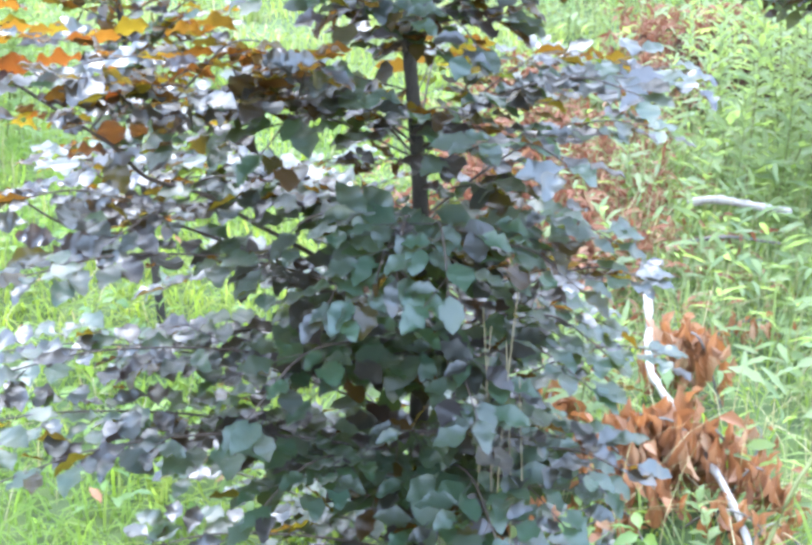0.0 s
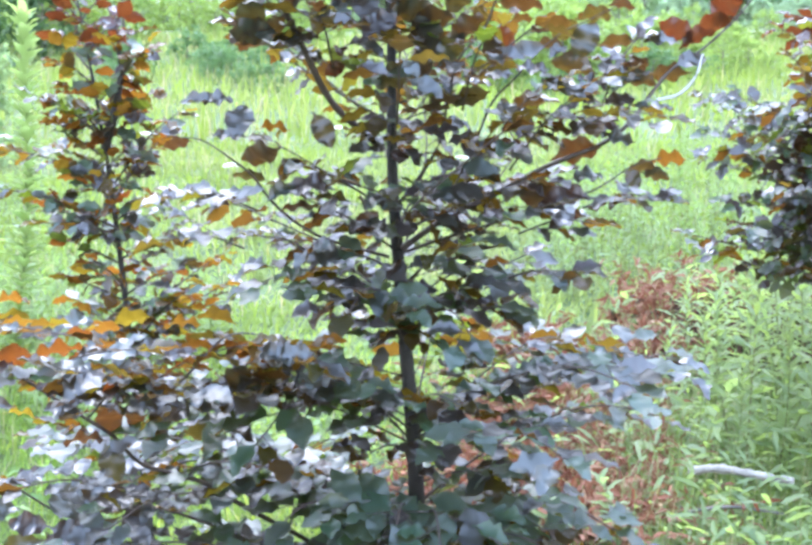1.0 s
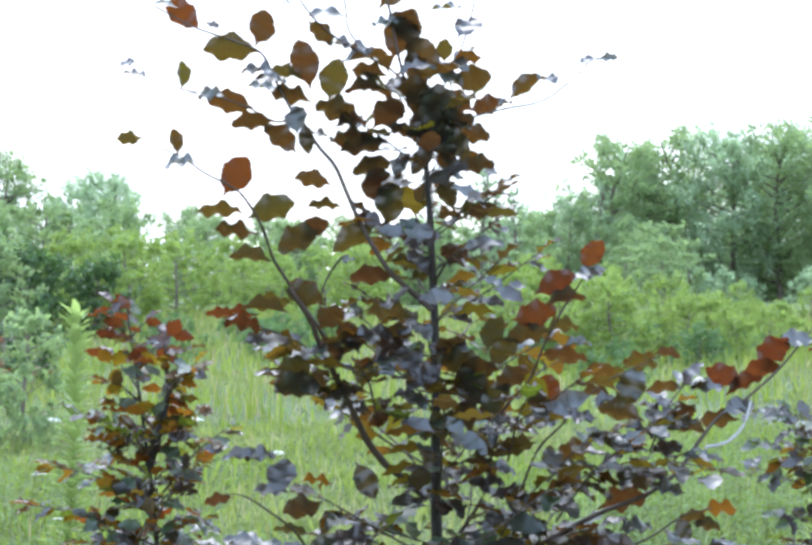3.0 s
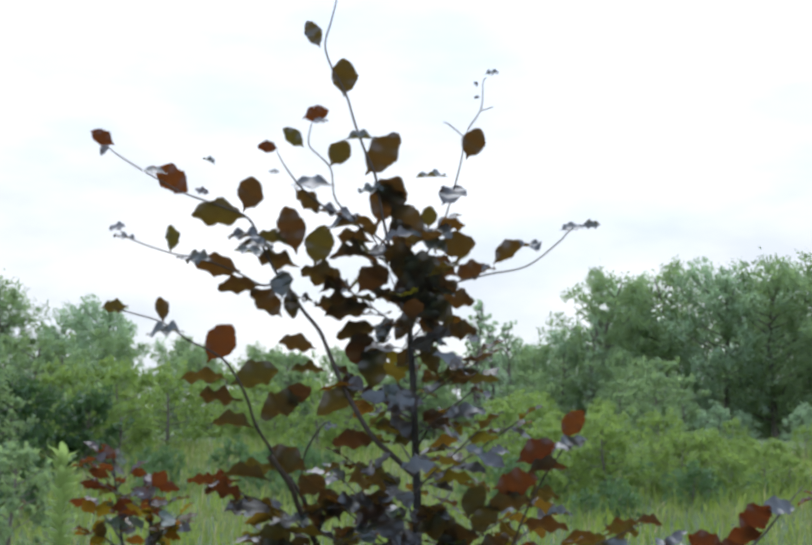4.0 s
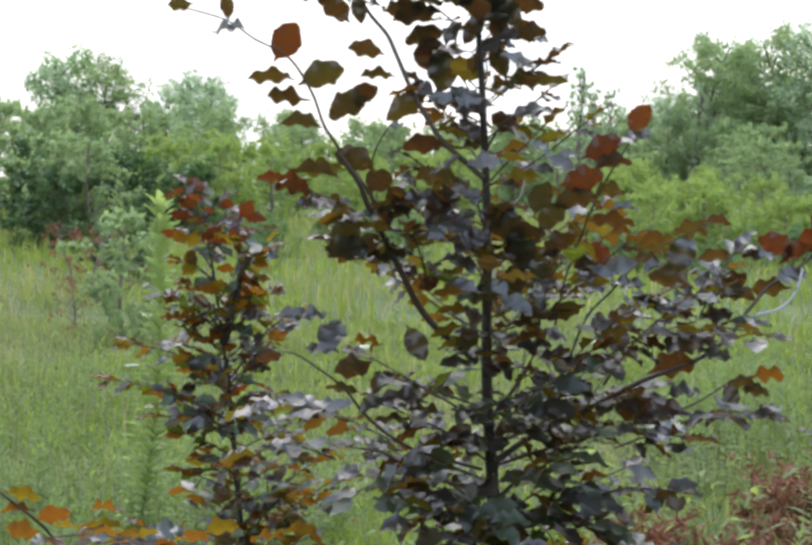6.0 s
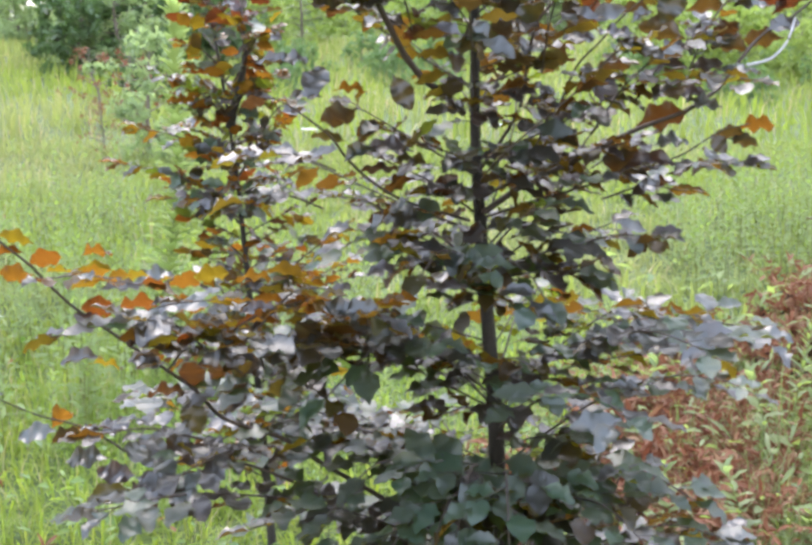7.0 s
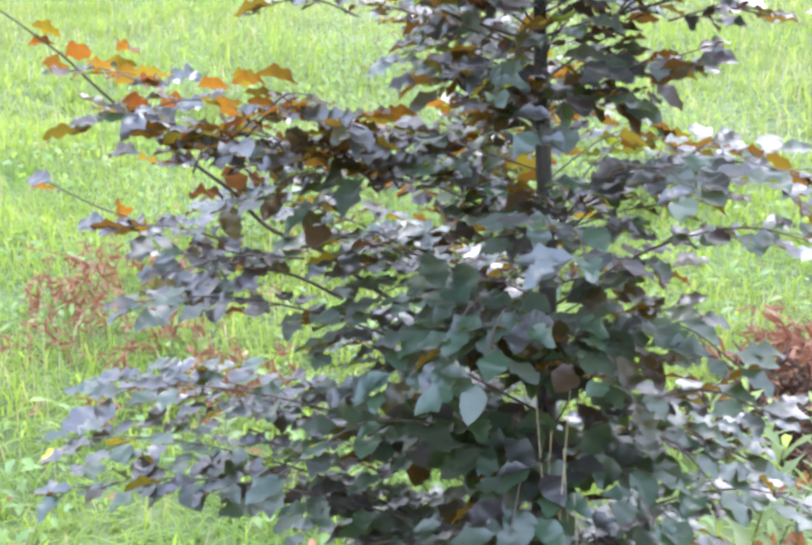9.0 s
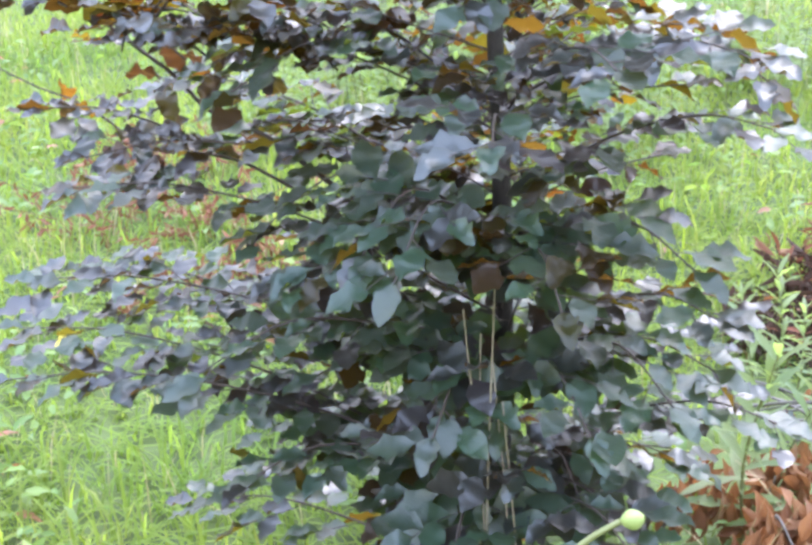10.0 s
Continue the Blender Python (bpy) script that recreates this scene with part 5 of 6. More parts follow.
shrub_y = big_tree("shrub", 2.2, 2.4, 31, M_SHRUB, "yellow-green shrub in the meadow", 26, 5, 18, 0.07, 0.02, "shrub", "shrubs behind the meadow")
shrub_b = big_tree("shrub", 1.9, 2.4, 32, M_SHRUB_BLUE, "blue-green shrub in the meadow", 26, 5, 18, 0.07, 0.02, "shrub", "shrubs behind the meadow")
shrub_d = big_tree("shrub", 3.2, 2.4, 33, M_TREE, "leafy green shrub in the meadow", 28, 5, 20, 0.082, 0.04, "shrub", "shrubs behind the meadow")
q = np.random.default_rng(77)
# yellow-green thicket to the east, a belt behind the meadow to the west
stand(shrub_y, [(k * y, y, q.uniform(0.75, 1.1) - 2.0 * k) for k, y in zip(q.uniform(0.05, 0.30, 26), q.uniform(22, 44, 26))] + [(-q.uniform(0.02, 0.27) * y, y, q.uniform(0.8, 1.25)) for y in q.uniform(30, 52, 20)] + [(4.9, 23.5, 0.6)] + [(q.uniform(0.17, 0.31) * y, y, q.uniform(0.26, 0.42)) for y in q.uniform(24, 38, 14)], 4)
stand(shrub_b, [(q.uniform(0.05, 0.27) * y, y, q.uniform(0.28, 0.5)) for y in q.uniform(19, 28, 22)] + [(-q.uniform(0.06, 0.21) * y, y, q.uniform(0.3, 0.5)) for y in q.uniform(21, 29, 18)], 5)
stand(shrub_d, [(-q.uniform(0.22, 0.36) * y, y, q.uniform(0.7, 1.1)) for y in q.uniform(24, 44, 14)] + [(-q.uniform(0.4, 0.75) * y, y, q.uniform(0.9, 1.4)) for y in q.uniform(24, 40, 5)] + [(-3.9, 12, 0.5), (-15.5, 40, 1.2), (-17, 43, 1.3), (-13.6, 38, 1.1)] + [(q.uniform(-0.12, 0.22) * y, y, q.uniform(0.8, 1.2)) for y in q.uniform(48, 62, 16)], 6)
# low bushes under the trees, in the foliage with the strongest painted haze
under = big_tree("shrub", 3.0, 3.4, 34, M_TREE_HAZE, "shaded dark green bush under the trees", 28, 5, 18, 0.12, 0.02, "shrub", "bushes under the trees")
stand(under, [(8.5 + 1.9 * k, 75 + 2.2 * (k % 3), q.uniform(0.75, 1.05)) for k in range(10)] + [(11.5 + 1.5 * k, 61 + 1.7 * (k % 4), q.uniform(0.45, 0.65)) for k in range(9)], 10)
deep = big_tree("shrub", 2.1, 2.0, 36, M_SHADE, "dense deep green shrub at the meadow's side", 30, 6, 20, 0.075, 0.0, "shrub", "shrubs behind the meadow")
stand(deep, [(-5.7, 18.5, 0.60), (-8.2, 27, 1.1), (-9.4, 28, 1.2), (-7.0, 29, 0.9), (-10.6, 30, 1.25), (-8.9, 25, 0.9)], 11)
dead_shrub = big_tree("dead_shrub", 1.3, 1.0, 35, M_RUST, "half-dead brown shrub in the meadow", 24, 2, 9, 0.028, 0.05, "shrub", "withered shrubs")
stand(dead_shrub, [(-3.75, 7.0, 0.5), (-5.3, 16, 1.0), (-6.3, 17.5, 0.9), (-4.6, 12.5, 0.6)], 9)

# ---- weeds, dead branches and litter ----
LANCE = leaf_arrays(12, 0.20, 0.02, 0.18, 0.25, 7, 0.4, 0.01, (-1, 0, 1))
BROAD = leaf_arrays(13, 0.42, 0.03, 0.15, 0.25, 7, 0.4, 0.02, (-1, 0, 1))
SCRAP = leaf_arrays(12, 0.24, 0.03, 0.3, 0.4, 5, 0.4, 0.01, (-1, 0, 1))
CURLED = [leaf_arrays(14, 0.44, 0.05, 0.55, 0.25, 7, 0.45), leaf_arrays(15, 0.36, 0.06, 0.8, -0.2, 7, 0.5), leaf_arrays(16, 0.48, 0.06, 0.4, 0.35, 7, 0.45)]
PLUME_MESH = mesh_np("leaf", *BROAD[:2], M_PLUME, BROAD[2])
LANCE_MESH, BROAD_MESH = mesh_np("leaf", *LANCE[:2], M_WEED, LANCE[2]), mesh_np("leaf", *BROAD[:2], M_WEED, BROAD[2])
DEAD_MESH = [mesh_np("leaf", v, f, M_DEAD, uv) for v, f, uv in CURLED]


def put_leaf(parent, me, at, axis, normal, size):
    ob = new("leaf", me)
    ob.parent = parent
    m = Matrix((frame_from(axis, normal) * size).tolist()).to_4x4()
    m.translation = at
    ob.matrix_basis = m
    return ob


def weed(name, height, n, size, leaf_mesh, label, seed, tuft=0.35, group="weeds among the saplings"):
    """An upright herb: one stalk, lance-shaped leaves set in a spiral, crowded towards the tip."""
    r = np.random.default_rng(seed)
    t = thing(name, 0, 0, 0, label, "plant", group)
    path = smooth_path([(0, 0, -0.02), (r.normal(0, 0.02), r.normal(0, 0.02), height * 0.5), (r.normal(0, 0.05), r.normal(0, 0.05), height)], 4)
    part("stalk", tube("stalk", path, 0.004, 0.0015, M_STALK, 5), t)
    for i in range(n):
        f = 0.12 + 0.88 * (i / (n - 1)) ** (1 - tuft)
        p = np.array([np.interp(f * height, path[:, 2], path[:, k]) for k in range(3)])
        az = i * 2.39996 + r.uniform(-0.3, 0.3)
        up = 0.25 + 0.9 * f ** 3 + r.uniform(-0.2, 0.2)
        axis = np.array([math.cos(az), math.sin(az), up])
        put_leaf(t, leaf_mesh, p, axis, (-math.cos(az) * up, -math.sin(az) * up, 1), size * (1.15 - 0.5 * f) * r.uniform(0.8, 1.2))
    return t


def plant_out(model, spots, seed):
    r = np.random.default_rng(seed)
    for k, (x, y, s) in enumerate(spots):
        m = pose(x, y, float(ground_z(x, y)), r.uniform(-9, 9), r.uniform(-9, 9), r.uniform(0, 360))
        o = model if k == 0 else copy_thing(model, m)
        if k == 0:
            model.matrix_basis = m
        o.scale = (s, s, s)


q = np.random.default_rng(5)
plant_out(weed("weed", 0.62, 44, 0.10, LANCE_MESH, "bright green lance-leaved weed with a leafy tip", 41), [(1.28, 2.5, 1.3), (1.08, 2.55, 0.95), (1.2, 2.7, 1.0), (1.36, 2.42, 1.0), (1.42, 2.6, 1.05), (1.15, 2.3, 0.8), (1.0, 2.75, 0.8), (1.45, 3.0, 1.3), (1.62, 3.3, 1.4), (1.3, 2.75, 1.1), (1.75, 2.7, 1.3), (1.55, 2.6, 1.2), (1.85, 3.5, 1.5), (1.4, 3.4, 1.1), (1.5, 1.7, 0.85), (1.9, 3.9, 1.2), (2.1, 3.2, 1.1), (1.35, 3.6, 0.8), (-0.42, 2.4, 0.6), (0.15, 2.6, 0.7), (0.3, 3.2, 0.75), (-1.5, 2.2, 0.55), (1.15, 1.2, 0.5), (1.72, 3.0, 1.4), (1.6, 2.95, 1.3), (1.95, 3.1, 1.4), (1.8, 3.3, 1.5), (2.1, 3.7, 1.5), (1.95, 2.7, 1.3), (1.5, 3.3, 1.2), (1.7, 3.7, 1.4), (2.2, 3.4, 1.5), (1.62, 2.5, 1.2)], 1)
plant_out(weed("weed", 0.42, 16, 0.12, BROAD_MESH, "broad-leaved green weed with drooping leaves", 42, 0.1), [(1.1, 2.3, 1.0), (1.4, 2.4, 1.1), (1.3, 1.5, 0.9), (1.7, 2.2, 1.0), (0.7, 1.75, 0.7), (1.55, 2.05, 1.0), (0.85, 2.5, 0.9), (1.15, 0.9, 0.6),
          (1.8, 3.0, 1.2), (0.5, 1.9, 0.6), (-1.1, 0.9, 0.45), (0.25, 1.5, 0.5), (2.0, 2.6, 1.0), (-0.6, 0.7, 0.4), (0.55, 2.9, 0.8), (0.6, 0.15, 0.4)], 2)
plant_out(weed("tall_weed", 1.25, 150, 0.11, PLUME_MESH, "tall pale green spire-shaped weed in the meadow", 43, 0.15), [(-1.49, 3.4, 1.27), (1.95, 4.4, 0.75), (2.25, 4.9, 0.8), (2.5, 4.2, 0.75)], 3)

plant_out(weed("weed", 0.44, 22, 0.125, LANCE_MESH, "bright green weed with long narrow leaves", 44, 0.3), [(0.32, 0.54, 1.0), (0.41, 0.62, 0.85), (0.30, 0.72, 0.8), (0.47, 0.72, 0.75), (0.55, 0.86, 0.7), (0.38, 0.9, 0.75), (0.12, 1.22, 0.7), (0.19, 1.15, 0.6), (0.06, 1.32, 0.6)], 7)

# a low tangle of weed leaves on the ground to the east
n = 5600
wx, wy = q.uniform(0.35, 2.6, n), q.uniform(0.3, 4.6, n)
ok = (q.random(n) < np.where(wx > 0.62 + 0.17 * wy, 1.0, 0.22)) & (q.random(n) < np.where((wy < 1.4) & (wx < 1.0), 0.35, 1.0))
wx, wy = wx[ok], wy[ok]
mats = []
for x, y in zip(wx, wy):
    az, up = q.uniform(0, 6.28), q.uniform(-0.4, 0.9)
    axis = (math.cos(az), math.sin(az), up)
    mats.append((frame_from(axis, (q.normal(0, 0.5), q.normal(0, 0.5), 1)) * q.uniform(0.035, 0.10), np.array([x, y, float(ground_z(x, y)) + q.uniform(0.03, 0.24) * (0.6 + 0.25 * y)])))
v, f, uv = placed(LANCE, mats[len(mats) // 8:])
v2, f2, uv2 = placed(BROAD, mats[:len(mats) // 8])
vv, ff = joined([(v, f), (v2, f2)])
tagged(new("undergrowth", mesh_np("undergrowth", vv, ff, M_WEED, np.concatenate([uv, uv2]))), "low tangle of green weed leaves", "plants", "", "stuff")

# stands of tall soft herbs: thin stems thick with narrow leaves
SLIP = (np.array([(0, 0, 0), (0.4, 0.10, 0.03), (0.4, -0.10, 0.03), (1, 0, -0.08)]), np.array([(0, 2, 1), (1, 2, 3)]), np.array([(0, 0), (0.4, 0.1), (0.4, -0.1), (1, 0)]))
for n, x0, x1, y0, y1, h0, h1, lab in ((330, 0.8, 4.3, 5.0, 8.6, 0.32, 0.80, "tall soft green herbs behind the dark sapling"), (150, -2.6, -0.75, 2.3, 5.0, 0.32, 0.62, "tall soft green herbs in the meadow grass"), (120, -4.6, -2.2, 4.5, 9.0, 0.4, 0.75, "tall soft green herbs by the shrubs")):
    mats, stems = [], []
    for _ in range(n):
        x, y, h = q.uniform(x0, x1), q.uniform(y0, y1), q.uniform(h0, h1)
        foot, lean = np.array([x, y, float(ground_z(x, y)) - 0.01]), np.array([q.normal(0, 0.08), q.normal(0, 0.08), 0])
        path = np.array([foot + lean * t * t + [0, 0, h * t] for t in (0, 0.35, 0.7, 1.0)])
        stems.append(tube_arrays(path, 0.003, 0.001, 3))
        for k in range(34):
            t, az = 0.15 + 0.85 * (k / 33) ** 0.8, k * 2.39996
            up = 0.2 + 0.9 * t ** 3 + q.uniform(-0.3, 0.2)
            mats.append((frame_from((math.cos(az), math.sin(az), up), (-math.cos(az) * up, -math.sin(az) * up, 1)) * 0.10 * (1.15 - 0.6 * t) * q.uniform(0.7, 1.2), foot + lean * t * t + [0, 0, h * t]))
    v, f, uv = placed(SLIP, mats)
    herbs = new("herb_leaves", mesh_np("herb_leaves", v, f, M_HERB, uv))
    tagged(herbs, lab, "plants", "", "stuff")
    part("stems", mesh_np("stems", *joined(stems), M_STALK), herbs, "", "stuff")

# small herbs and withered scraps among the grass to the west
mats, scraps = [], []
for _ in range(9000):
    y = -0.8 + 5.0 * q.random() ** 1.4
    x = q.uniform(-2.2 - 0.9 * max(0.0, y), 0.5)
    knot = math.sin(x * 3.3 + 1.7 * math.sin(y * 2.1)) * math.sin(y * 3.7 + 0.8)
    if q.random() > 0.35 + 0.6 * knot or math.hypot(x, y + 1.9) < 0.9:
        continue
    at = np.array([x, y, float(ground_z(x, y)) + q.uniform(0.02, 0.13)])
    turn = frame_from((q.normal(), q.normal(), q.uniform(-0.2, 0.6)), (q.normal(0, 0.4), q.normal(0, 0.4), 1))
    if q.random() < 0.05:
        scraps.append((turn * q.uniform(0.03, 0.06), at))
    else:
        mats.append((turn * q.uniform(0.025, 0.06), at))
v, f, uv = placed(BROAD, mats)
tagged(new("meadow_herbs", mesh_np("meadow_herbs", v, f, M_CLOVER, uv)), "small broad-leaved herbs among the grass", "plants", "", "stuff")
v, f, uv = placed(BROAD, scraps)
tagged(new("leaf_litter", mesh_np("leaf_litter", v, f, M_DEAD, uv)), "scattered withered brown leaves in the grass", "leaf litter", "", "stuff")


def dead_spray(label, seed, n, length, size, height):
    """A cut twig lying in the grass with its curled brown leaves hanging in bunches."""
    r = np.random.default_rng(seed)
    t = thing("dead_branch", 0, 0, 0, label, "branch", "dead branches on the ground")
    pts = smooth_path([(-length / 2, 0, 0.02), (-length * 0.15, r.normal(0, 0.03), height), (length * 0.2, r.normal(0, 0.03), height * 0.9), (length / 2, 0, height * 0.35)], 5)
    part("stem", tube("stem", pts, 0.004, 0.0015, M_DEADWOOD, 6), t, "pale weathered stem")
    for i in range(n):
        p = pts[int(r.uniform(2, len(pts) - 1))] + r.normal(0, 0.035, 3) * [1, 1.0, 0.6]
        axis = (r.normal(0, 0.28), r.normal(0, 0.28), -1.0 if r.random() < 0.88 else r.uniform(-0.3, 0.4))
        put_leaf(t, DEAD_MESH[i % 3], (p[0], p[1], max(0.03, p[2])), axis, r.normal(0, 1, 3), size * r.uniform(0.75, 1.3))
    return t


plant_out(dead_spray("cut branch with curled rust-brown leaves, on grass", 51, 84, 0.19, 0.060, 0.19), [(0.58, 0.47, 1.1), (0.76, 1.0, 1.0), (0.47, 0.38, 1.0), (0.68, 0.44, 0.9), (0.74, 0.36, 0.7), (0.50, 1.08, 0.7), (0.36, 0.62, 0.9), (0.22, 0.52, 0.8), (0.52, 0.44, 1.0), (0.73, 1.06, 0.9)], 4)
plant_out(dead_spray("small cut twig with curled tan leaves, in the weeds", 52, 22, 0.22, 0.055, 0.12), [(0.74, 0.18, 0.7), (1.0, 1.31, 0.8), (0.92, 1.31, 0.6), (0.82, 0.69, 0.7), (0.66, 0.22, 0.9), (0.9, 2.1, 0.8), (0.48, 1.55, 0.9), (0.32, 1.14, 1.0), (0.01, 0.44, 1.0), (0.25, 0.25, 0.9), (0.42, 0.2, 0.8)], 5)


def lying(name, pts, r0, r1, material, label, category):
    path = smooth_path(pts, 6)
    v, f = tube_arrays(path, r0, r1, 9)
    rough = np.random.default_rng(int(abs(pts[0][0] * 997 + pts[1][1] * 313)))
    knots = 1 + rough.normal(0, 0.10, (len(path), 1, 1)) + rough.normal(0, 0.07, (len(path), 9, 1))
    v = (path[:, None] + (v.reshape(len(path), 9, 3) - path[:, None]) * knots).reshape(-1, 3)
    ob = new(name, mesh_np(name, v, f, material))
    return tagged(ob, label, category)


lying("fallen_branch", [(0.72, 1.38, 0.14), (0.673, 1.113, 0.165), (0.622, 0.844, 0.17), (0.621, 0.734, 0.17), (0.65, 0.494, 0.16), (0.68, 0.26, 0.13), (0.70, 0.06, 0.04)], 0.0115, 0.0075, M_PALEWOOD, "pale weathered fallen branch lying in the grass", "branch")
lying("fallen_branch", [(0.98, 2.09, 0.17), (1.06, 2.075, 0.185), (1.14, 2.05, 0.18), (1.21, 2.03, 0.172), (1.29, 2.0, 0.165)], 0.015, 0.012, M_PALEWOOD, "short pale fallen branch among the weeds", "branch")
lying("dry_twig", [(0.15, 0.95, 0.16), (0.3, 0.85, 0.2), (0.55, 0.78, 0.12)], 0.004, 0.002, M_DEADWOOD, "thin dry twig in the grass", "twig")
lying("dry_twig", [(0.2, 0.8, 0.2), (0.36, 0.86, 0.22), (0.6, 1.0, 0.14)], 0.004, 0.002, M_DEADWOOD, "thin dry twig in the grass", "twig")
lying("dry_twig", [(0.94, 1.94, 0.09), (1.08, 1.93, 0.11), (1.24, 1.92, 0.09)], 0.006, 0.004, M_DEADWOOD, "thin dry twig in the grass", "twig")
for a in range(9):
    x0, y0 = 0.0 + 0.03 * a, 1.16 - 0.022 * a
    lying("dry_twig", [(x0, y0, 0.05 + 0.012 * (a % 4)), (x0 + 0.13, y0 - 0.02 + 0.015 * (a % 3), 0.10), (x0 + 0.27, y0 - 0.05 + 0.03 * (a % 2), 0.07)], 0.003, 0.0016, M_DEADWOOD, "thin dry twig in the grass", "twig")
for k, (x, y, lean, h) in enumerate(((0.155, -0.13, 0.015, 0.72), (0.178, -0.14, -0.015, 0.77), (0.19, -0.12, 0.012, 0.66), (0.145, -0.11, -0.01, 0.68), (0.21, -0.13, 0.01, 0.60))):
    lying("dry_stalk", [(x, y, -0.01), (x + lean * 0.5, y + 0.01, h * 0.5), (x - lean, y - 0.01, h)], 0.0013, 0.0008, M_DEADSTALK, "straw-coloured dry stalk beside the beech trunk", "stalk")


def fronds(name, spots, n, height, size, material, label, seed):
    """Brittle brown plants: thin stems thick with small withered leaves."""
    r = np.random.default_rng(seed)
    for cx, cy, rad, h in spots:
        t = thing(name, cx, cy, float(ground_z(cx, cy)), label, "plant", "withered red-brown plants")
        stems, mats = [], []
        for i in range(n):
            x, y = r.normal(0, rad * 0.5, 2)
            hh = h * r.uniform(0.5, 1.2)
            tip = np.array([x + r.normal(0, 0.12), y + r.normal(0, 0.12), hh])
            path = np.array([(x, y, -0.01), (x + (tip[0] - x) * 0.3, y + (tip[1] - y) * 0.3, hh * 0.6), tip])
            stems.append(tube_arrays(path, 0.002, 0.0009, 4))
            for k in range(16):
                s = r.uniform(0.3, 1.0)
                p = path[0] * (1 - s) ** 2 + path[1] * 2 * s * (1 - s) + path[2] * s * s
                mats.append((frame_from(r.normal(0, 1, 3) + [0, 0, -0.3], r.normal(0, 1, 3)) * size * r.uniform(0.6, 1.5), p))
        part("stemwork", mesh_np("stemwork", *joined(stems), M_RUST), t, "thin brown stalks", "stuff")
        v, f, uv = placed(SCRAP, mats)
        part("foliage", mesh_np("foliage", v, f, material, uv), t, "withered red-brown leaves", "stuff")


fronds("withered_plant", [(-1.93, 1.38, 0.26, 0.22), (-2.2, 1.5, 0.26, 0.22), (-1.57, 1.12, 0.2, 0.16), (-1.78, 1.55, 0.2, 0.16), (-1.31, 1.22, 0.14, 0.14), (-2.28, 2.03, 0.2, 0.2)], 14, 0.4, 0.034, M_RUST, "withered red-brown dock plants in the grass", 61)
fronds("withered_plant", [(1.42, 4.45, 0.30, 0.34), (1.68, 4.6, 0.30, 0.34), (1.25, 3.9, 0.25, 0.22), (0.62, 1.95, 0.2, 0.14), (0.78, 2.25, 0.2, 0.14), (0.55, 2.4, 0.2, 0.16), (0.50, 2.9, 0.22, 0.18), (0.12, 2.2, 0.18, 0.16), (0.72, 2.85, 0.2, 0.16), (1.0, 3.3, 0.2, 0.15), (0.68, 4.1, 0.25, 0.2), (0.7, 3.3, 0.2, 0.18)], 50, 0.4, 0.05, M_RUST,
       "heap of withered red-brown bracken in the weeds", 62)
# heaps darkened by colour where the hollows lie in shadow
fronds("withered_plant", [(1.55, 4.1, 0.26, 0.26), (1.85, 4.3, 0.3, 0.28), (1.70, 3.9, 0.2, 0.2), (1.62, 4.35, 0.3, 0.24), (2.05, 4.2, 0.28, 0.24), (1.95, 3.9, 0.24, 0.18), (1.35, 3.7, 0.2, 0.14), (0.15, 1.55, 0.13, 0.15), (0.06, 1.85, 0.16, 0.16)], 36, 0.4, 0.05, M_HOLLOW_SHADE,
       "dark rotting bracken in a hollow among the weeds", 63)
mats = []
for _ in range(2200):
    y = q.uniform(1.4, 3.8)
    x = q.normal(0.30 + 0.13 * y, 0.20 + 0.03 * y)
    mats.append((frame_from((q.normal(), q.normal(), q.normal(0, 0.35)), (q.normal(0, 0.5), q.normal(0, 0.5), 1)) * q.uniform(0.025, 0.07), np.array([x, y, float(ground_z(x, y)) + abs(q.normal(0, 0.08)) + 0.02])))
v, f, uv = placed(SCRAP, mats)
tagged(new("leaf_litter", mesh_np("leaf_litter", v, f, M_RUST, uv)), "red-brown withered leaf litter among the weeds", "leaf litter", "", "stuff")


def umbel(height, radius, seed, label):
    """A white umbel: stalk, rays and a flat head of tiny petals."""
    r = np.random.default_rng(seed)
    t = thing("white_flower", 0, 0, 0, label, "flower", "white meadow flowers")
    part("stalk", tube("stalk", smooth_path([(0, 0, 0), (0.02, 0.01, height * 0.5), (0, 0.02, height)], 4), 0.003, 0.0018, M_STALK, 5), t)
    mats = []
    for i in range(70):
        a, rr = i * 2.39996, radius * math.sqrt(i / 70)
        mats.append((frame_from((math.cos(a), math.sin(a), 0.2), (0, 0, 1)) * radius * 0.32, np.array([math.cos(a) * rr, math.sin(a) * rr + 0.02, height + 0.01 - rr * 0.2 + r.uniform(-0.004, 0.004)])))
    v, f, uv = placed(BROAD, mats)
    part("flower_head", mesh_np("flower_head", v, f, M_FLOWER, uv), t, "flat head of tiny white petals")
    return t


plant_out(umbel(0.62, 0.05, 71, "white umbel flower in the tall grass"), [(-1.62, 8.1, 1.1), (-0.9, 7.2, 0.9), (-2.3, 6.4, 0.85), (-1.9, 5.2, 0.8), (-3.0, 9.0, 1.0), (-0.3, 9.5, 1.0), (-2.0, 3.0, 0.6), (0.6, 8.0, 0.9)], 6)

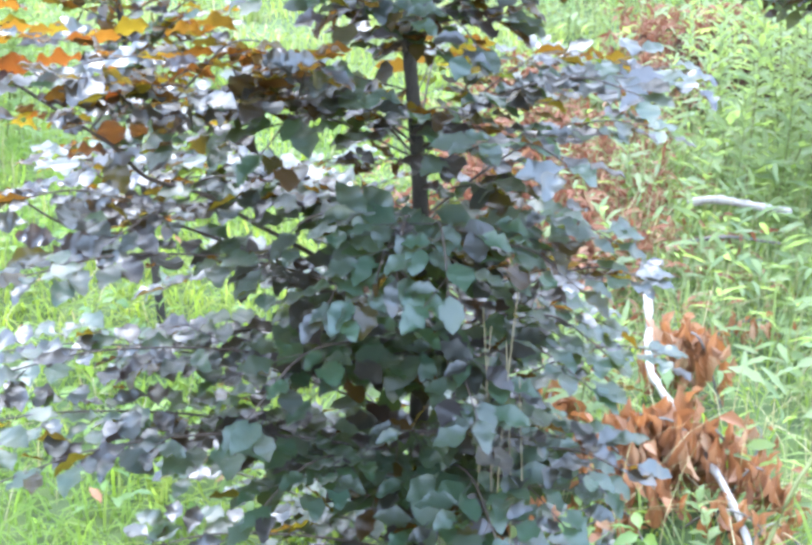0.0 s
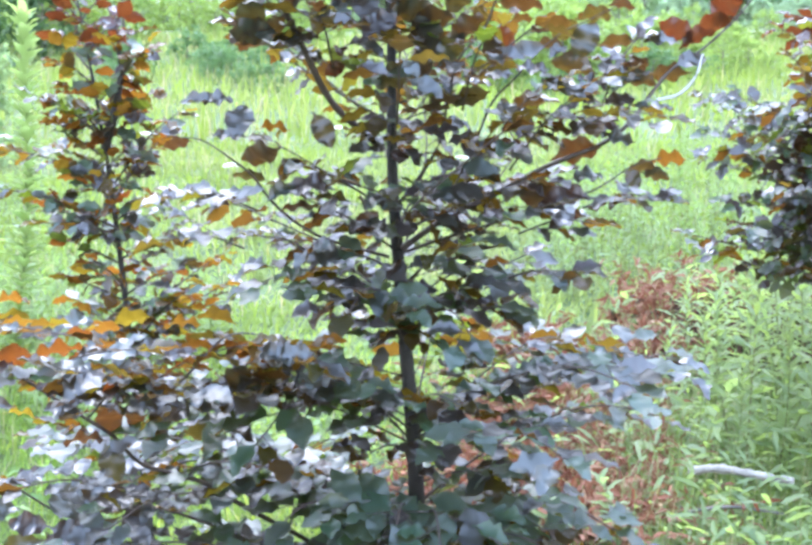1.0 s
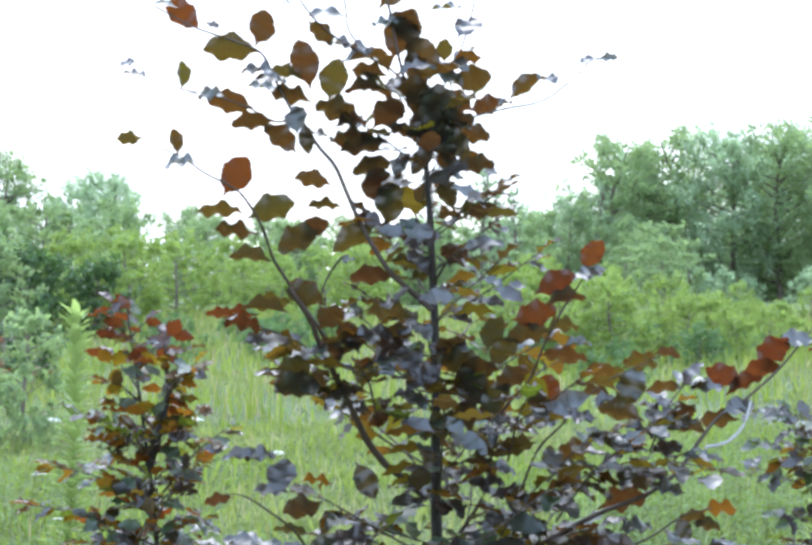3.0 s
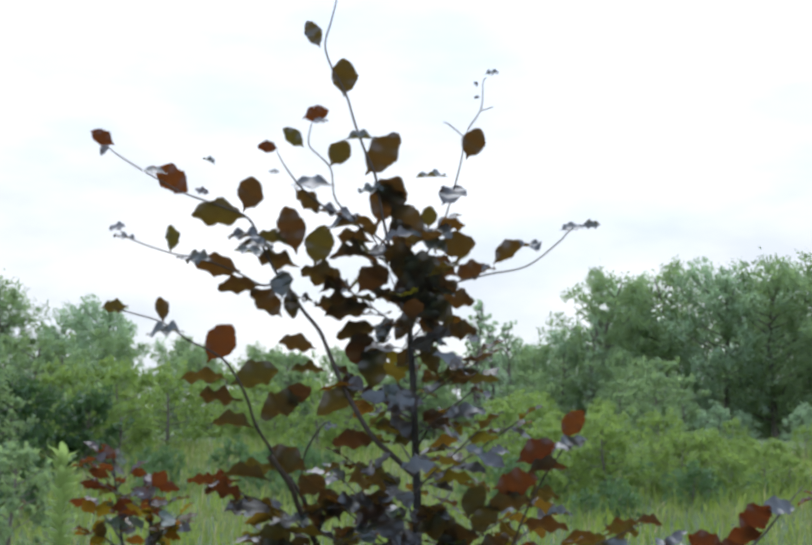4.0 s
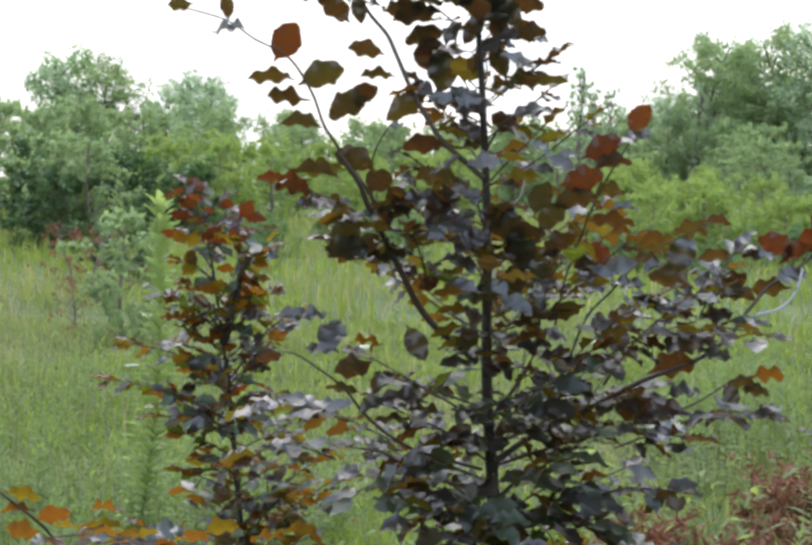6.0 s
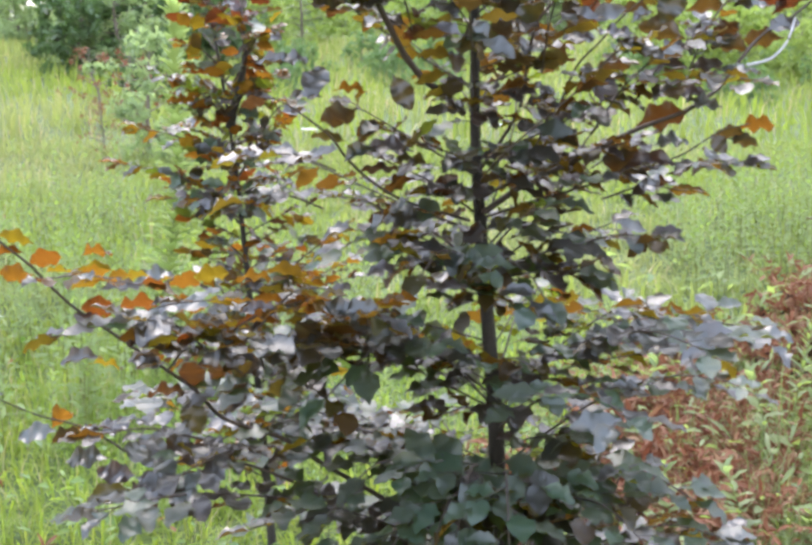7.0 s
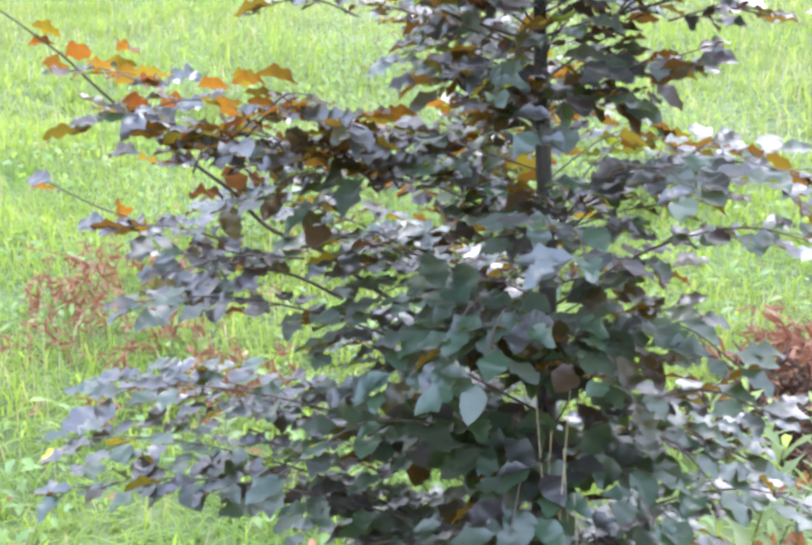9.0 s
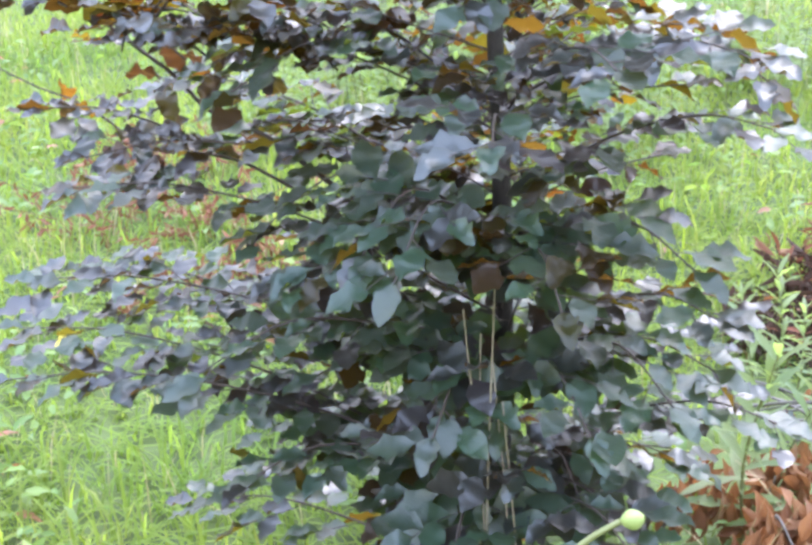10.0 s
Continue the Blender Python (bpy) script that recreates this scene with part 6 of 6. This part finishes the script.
# a pale green bud on its bent stalk, south-east of the beech
bud = thing("flower_bud", 0.60, -0.62, 0.0, "round pale green flower bud on a bent stalk", "flower")
part("stalk", tube("stalk", smooth_path([(-0.22, -0.05, -0.01), (-0.2, -0.05, 0.4), (-0.12, -0.02, 0.66), (-0.06, 0.01, 0.735), (-0.03, 0.03, 0.76)], 5), 0.0035, 0.0028, M_STALK, 7), bud)
turn = np.linspace(0, np.pi, 9)
head_path = np.array([(-0.03 + 0.026 * s, 0.03 + 0.006 * s, 0.76 + 0.009 * s) for s in np.linspace(0, 0.8, 9)])
hv, hf = tube_arrays(head_path, 1, 1, 12)
hv = hv.reshape(9, 12, 3)
for i in range(9):
    lobes = 1 + 0.13 * np.cos(np.arange(12) * np.pi / 2 + 0.5 * i) * (i / 8)
    hv[i] = head_path[i] + (hv[i] - head_path[i]) * (0.002 + 0.0074 * np.sin(turn[i]) ** 0.8) * lobes[:, None]
part("bud", mesh_np("bud", hv.reshape(-1, 3), hf, M_BUD), bud)

# longer, paler blades bent over the weeds and the litter to the east
blades(19000, 0.3, 2.8, 0.1, 4.5, 0.10, 0.30, 0.0052, M_LONG_GRASS, "grass", "long bent grass over the weeds and dead branches", 12, lambda x, y, u: (x > 0.3 + 0.1 * y) & (u < np.where((y < 1.35) & (x < 1.0), 0.12, 1.0)), 1.0)
blades(1600, 0.3, 2.6, 0.1, 4.5, 0.15, 0.34, 0.003, M_STRAW, "grass", "pale dry grass over the weeds", 13, lambda x, y, u: x > 0.3 + 0.1 * y, 1.0)

# a pale strip caught under the long eastern bough
strip = smooth_path([(0.455, 0.20, 1.456), (0.492, 0.20, 1.466), (0.518, 0.20, 1.494), (0.53, 0.20, 1.533)], 5)
sv, sf = tube_arrays(strip, 0.003, 0.002, 6)
tagged(new("plant_tie", mesh_np("plant_tie", sv, sf, M_TIE)), "pale curved plant tie hanging on the bough", "plant tie")

fallen = new("fallen_leaf", mesh_np("fallen_leaf", *LEAVES[1][:2], M_YELLOW, LEAVES[1][2]))
fallen.matrix_basis = pose(-1.40, 0.53, float(ground_z(-1.40, 0.53)) + 0.10, 25, -15, 40) @ Matrix.Diagonal((0.06, 0.06, 0.06, 1))
tagged(fallen, "single yellowed fallen leaf caught in the grass", "leaf")
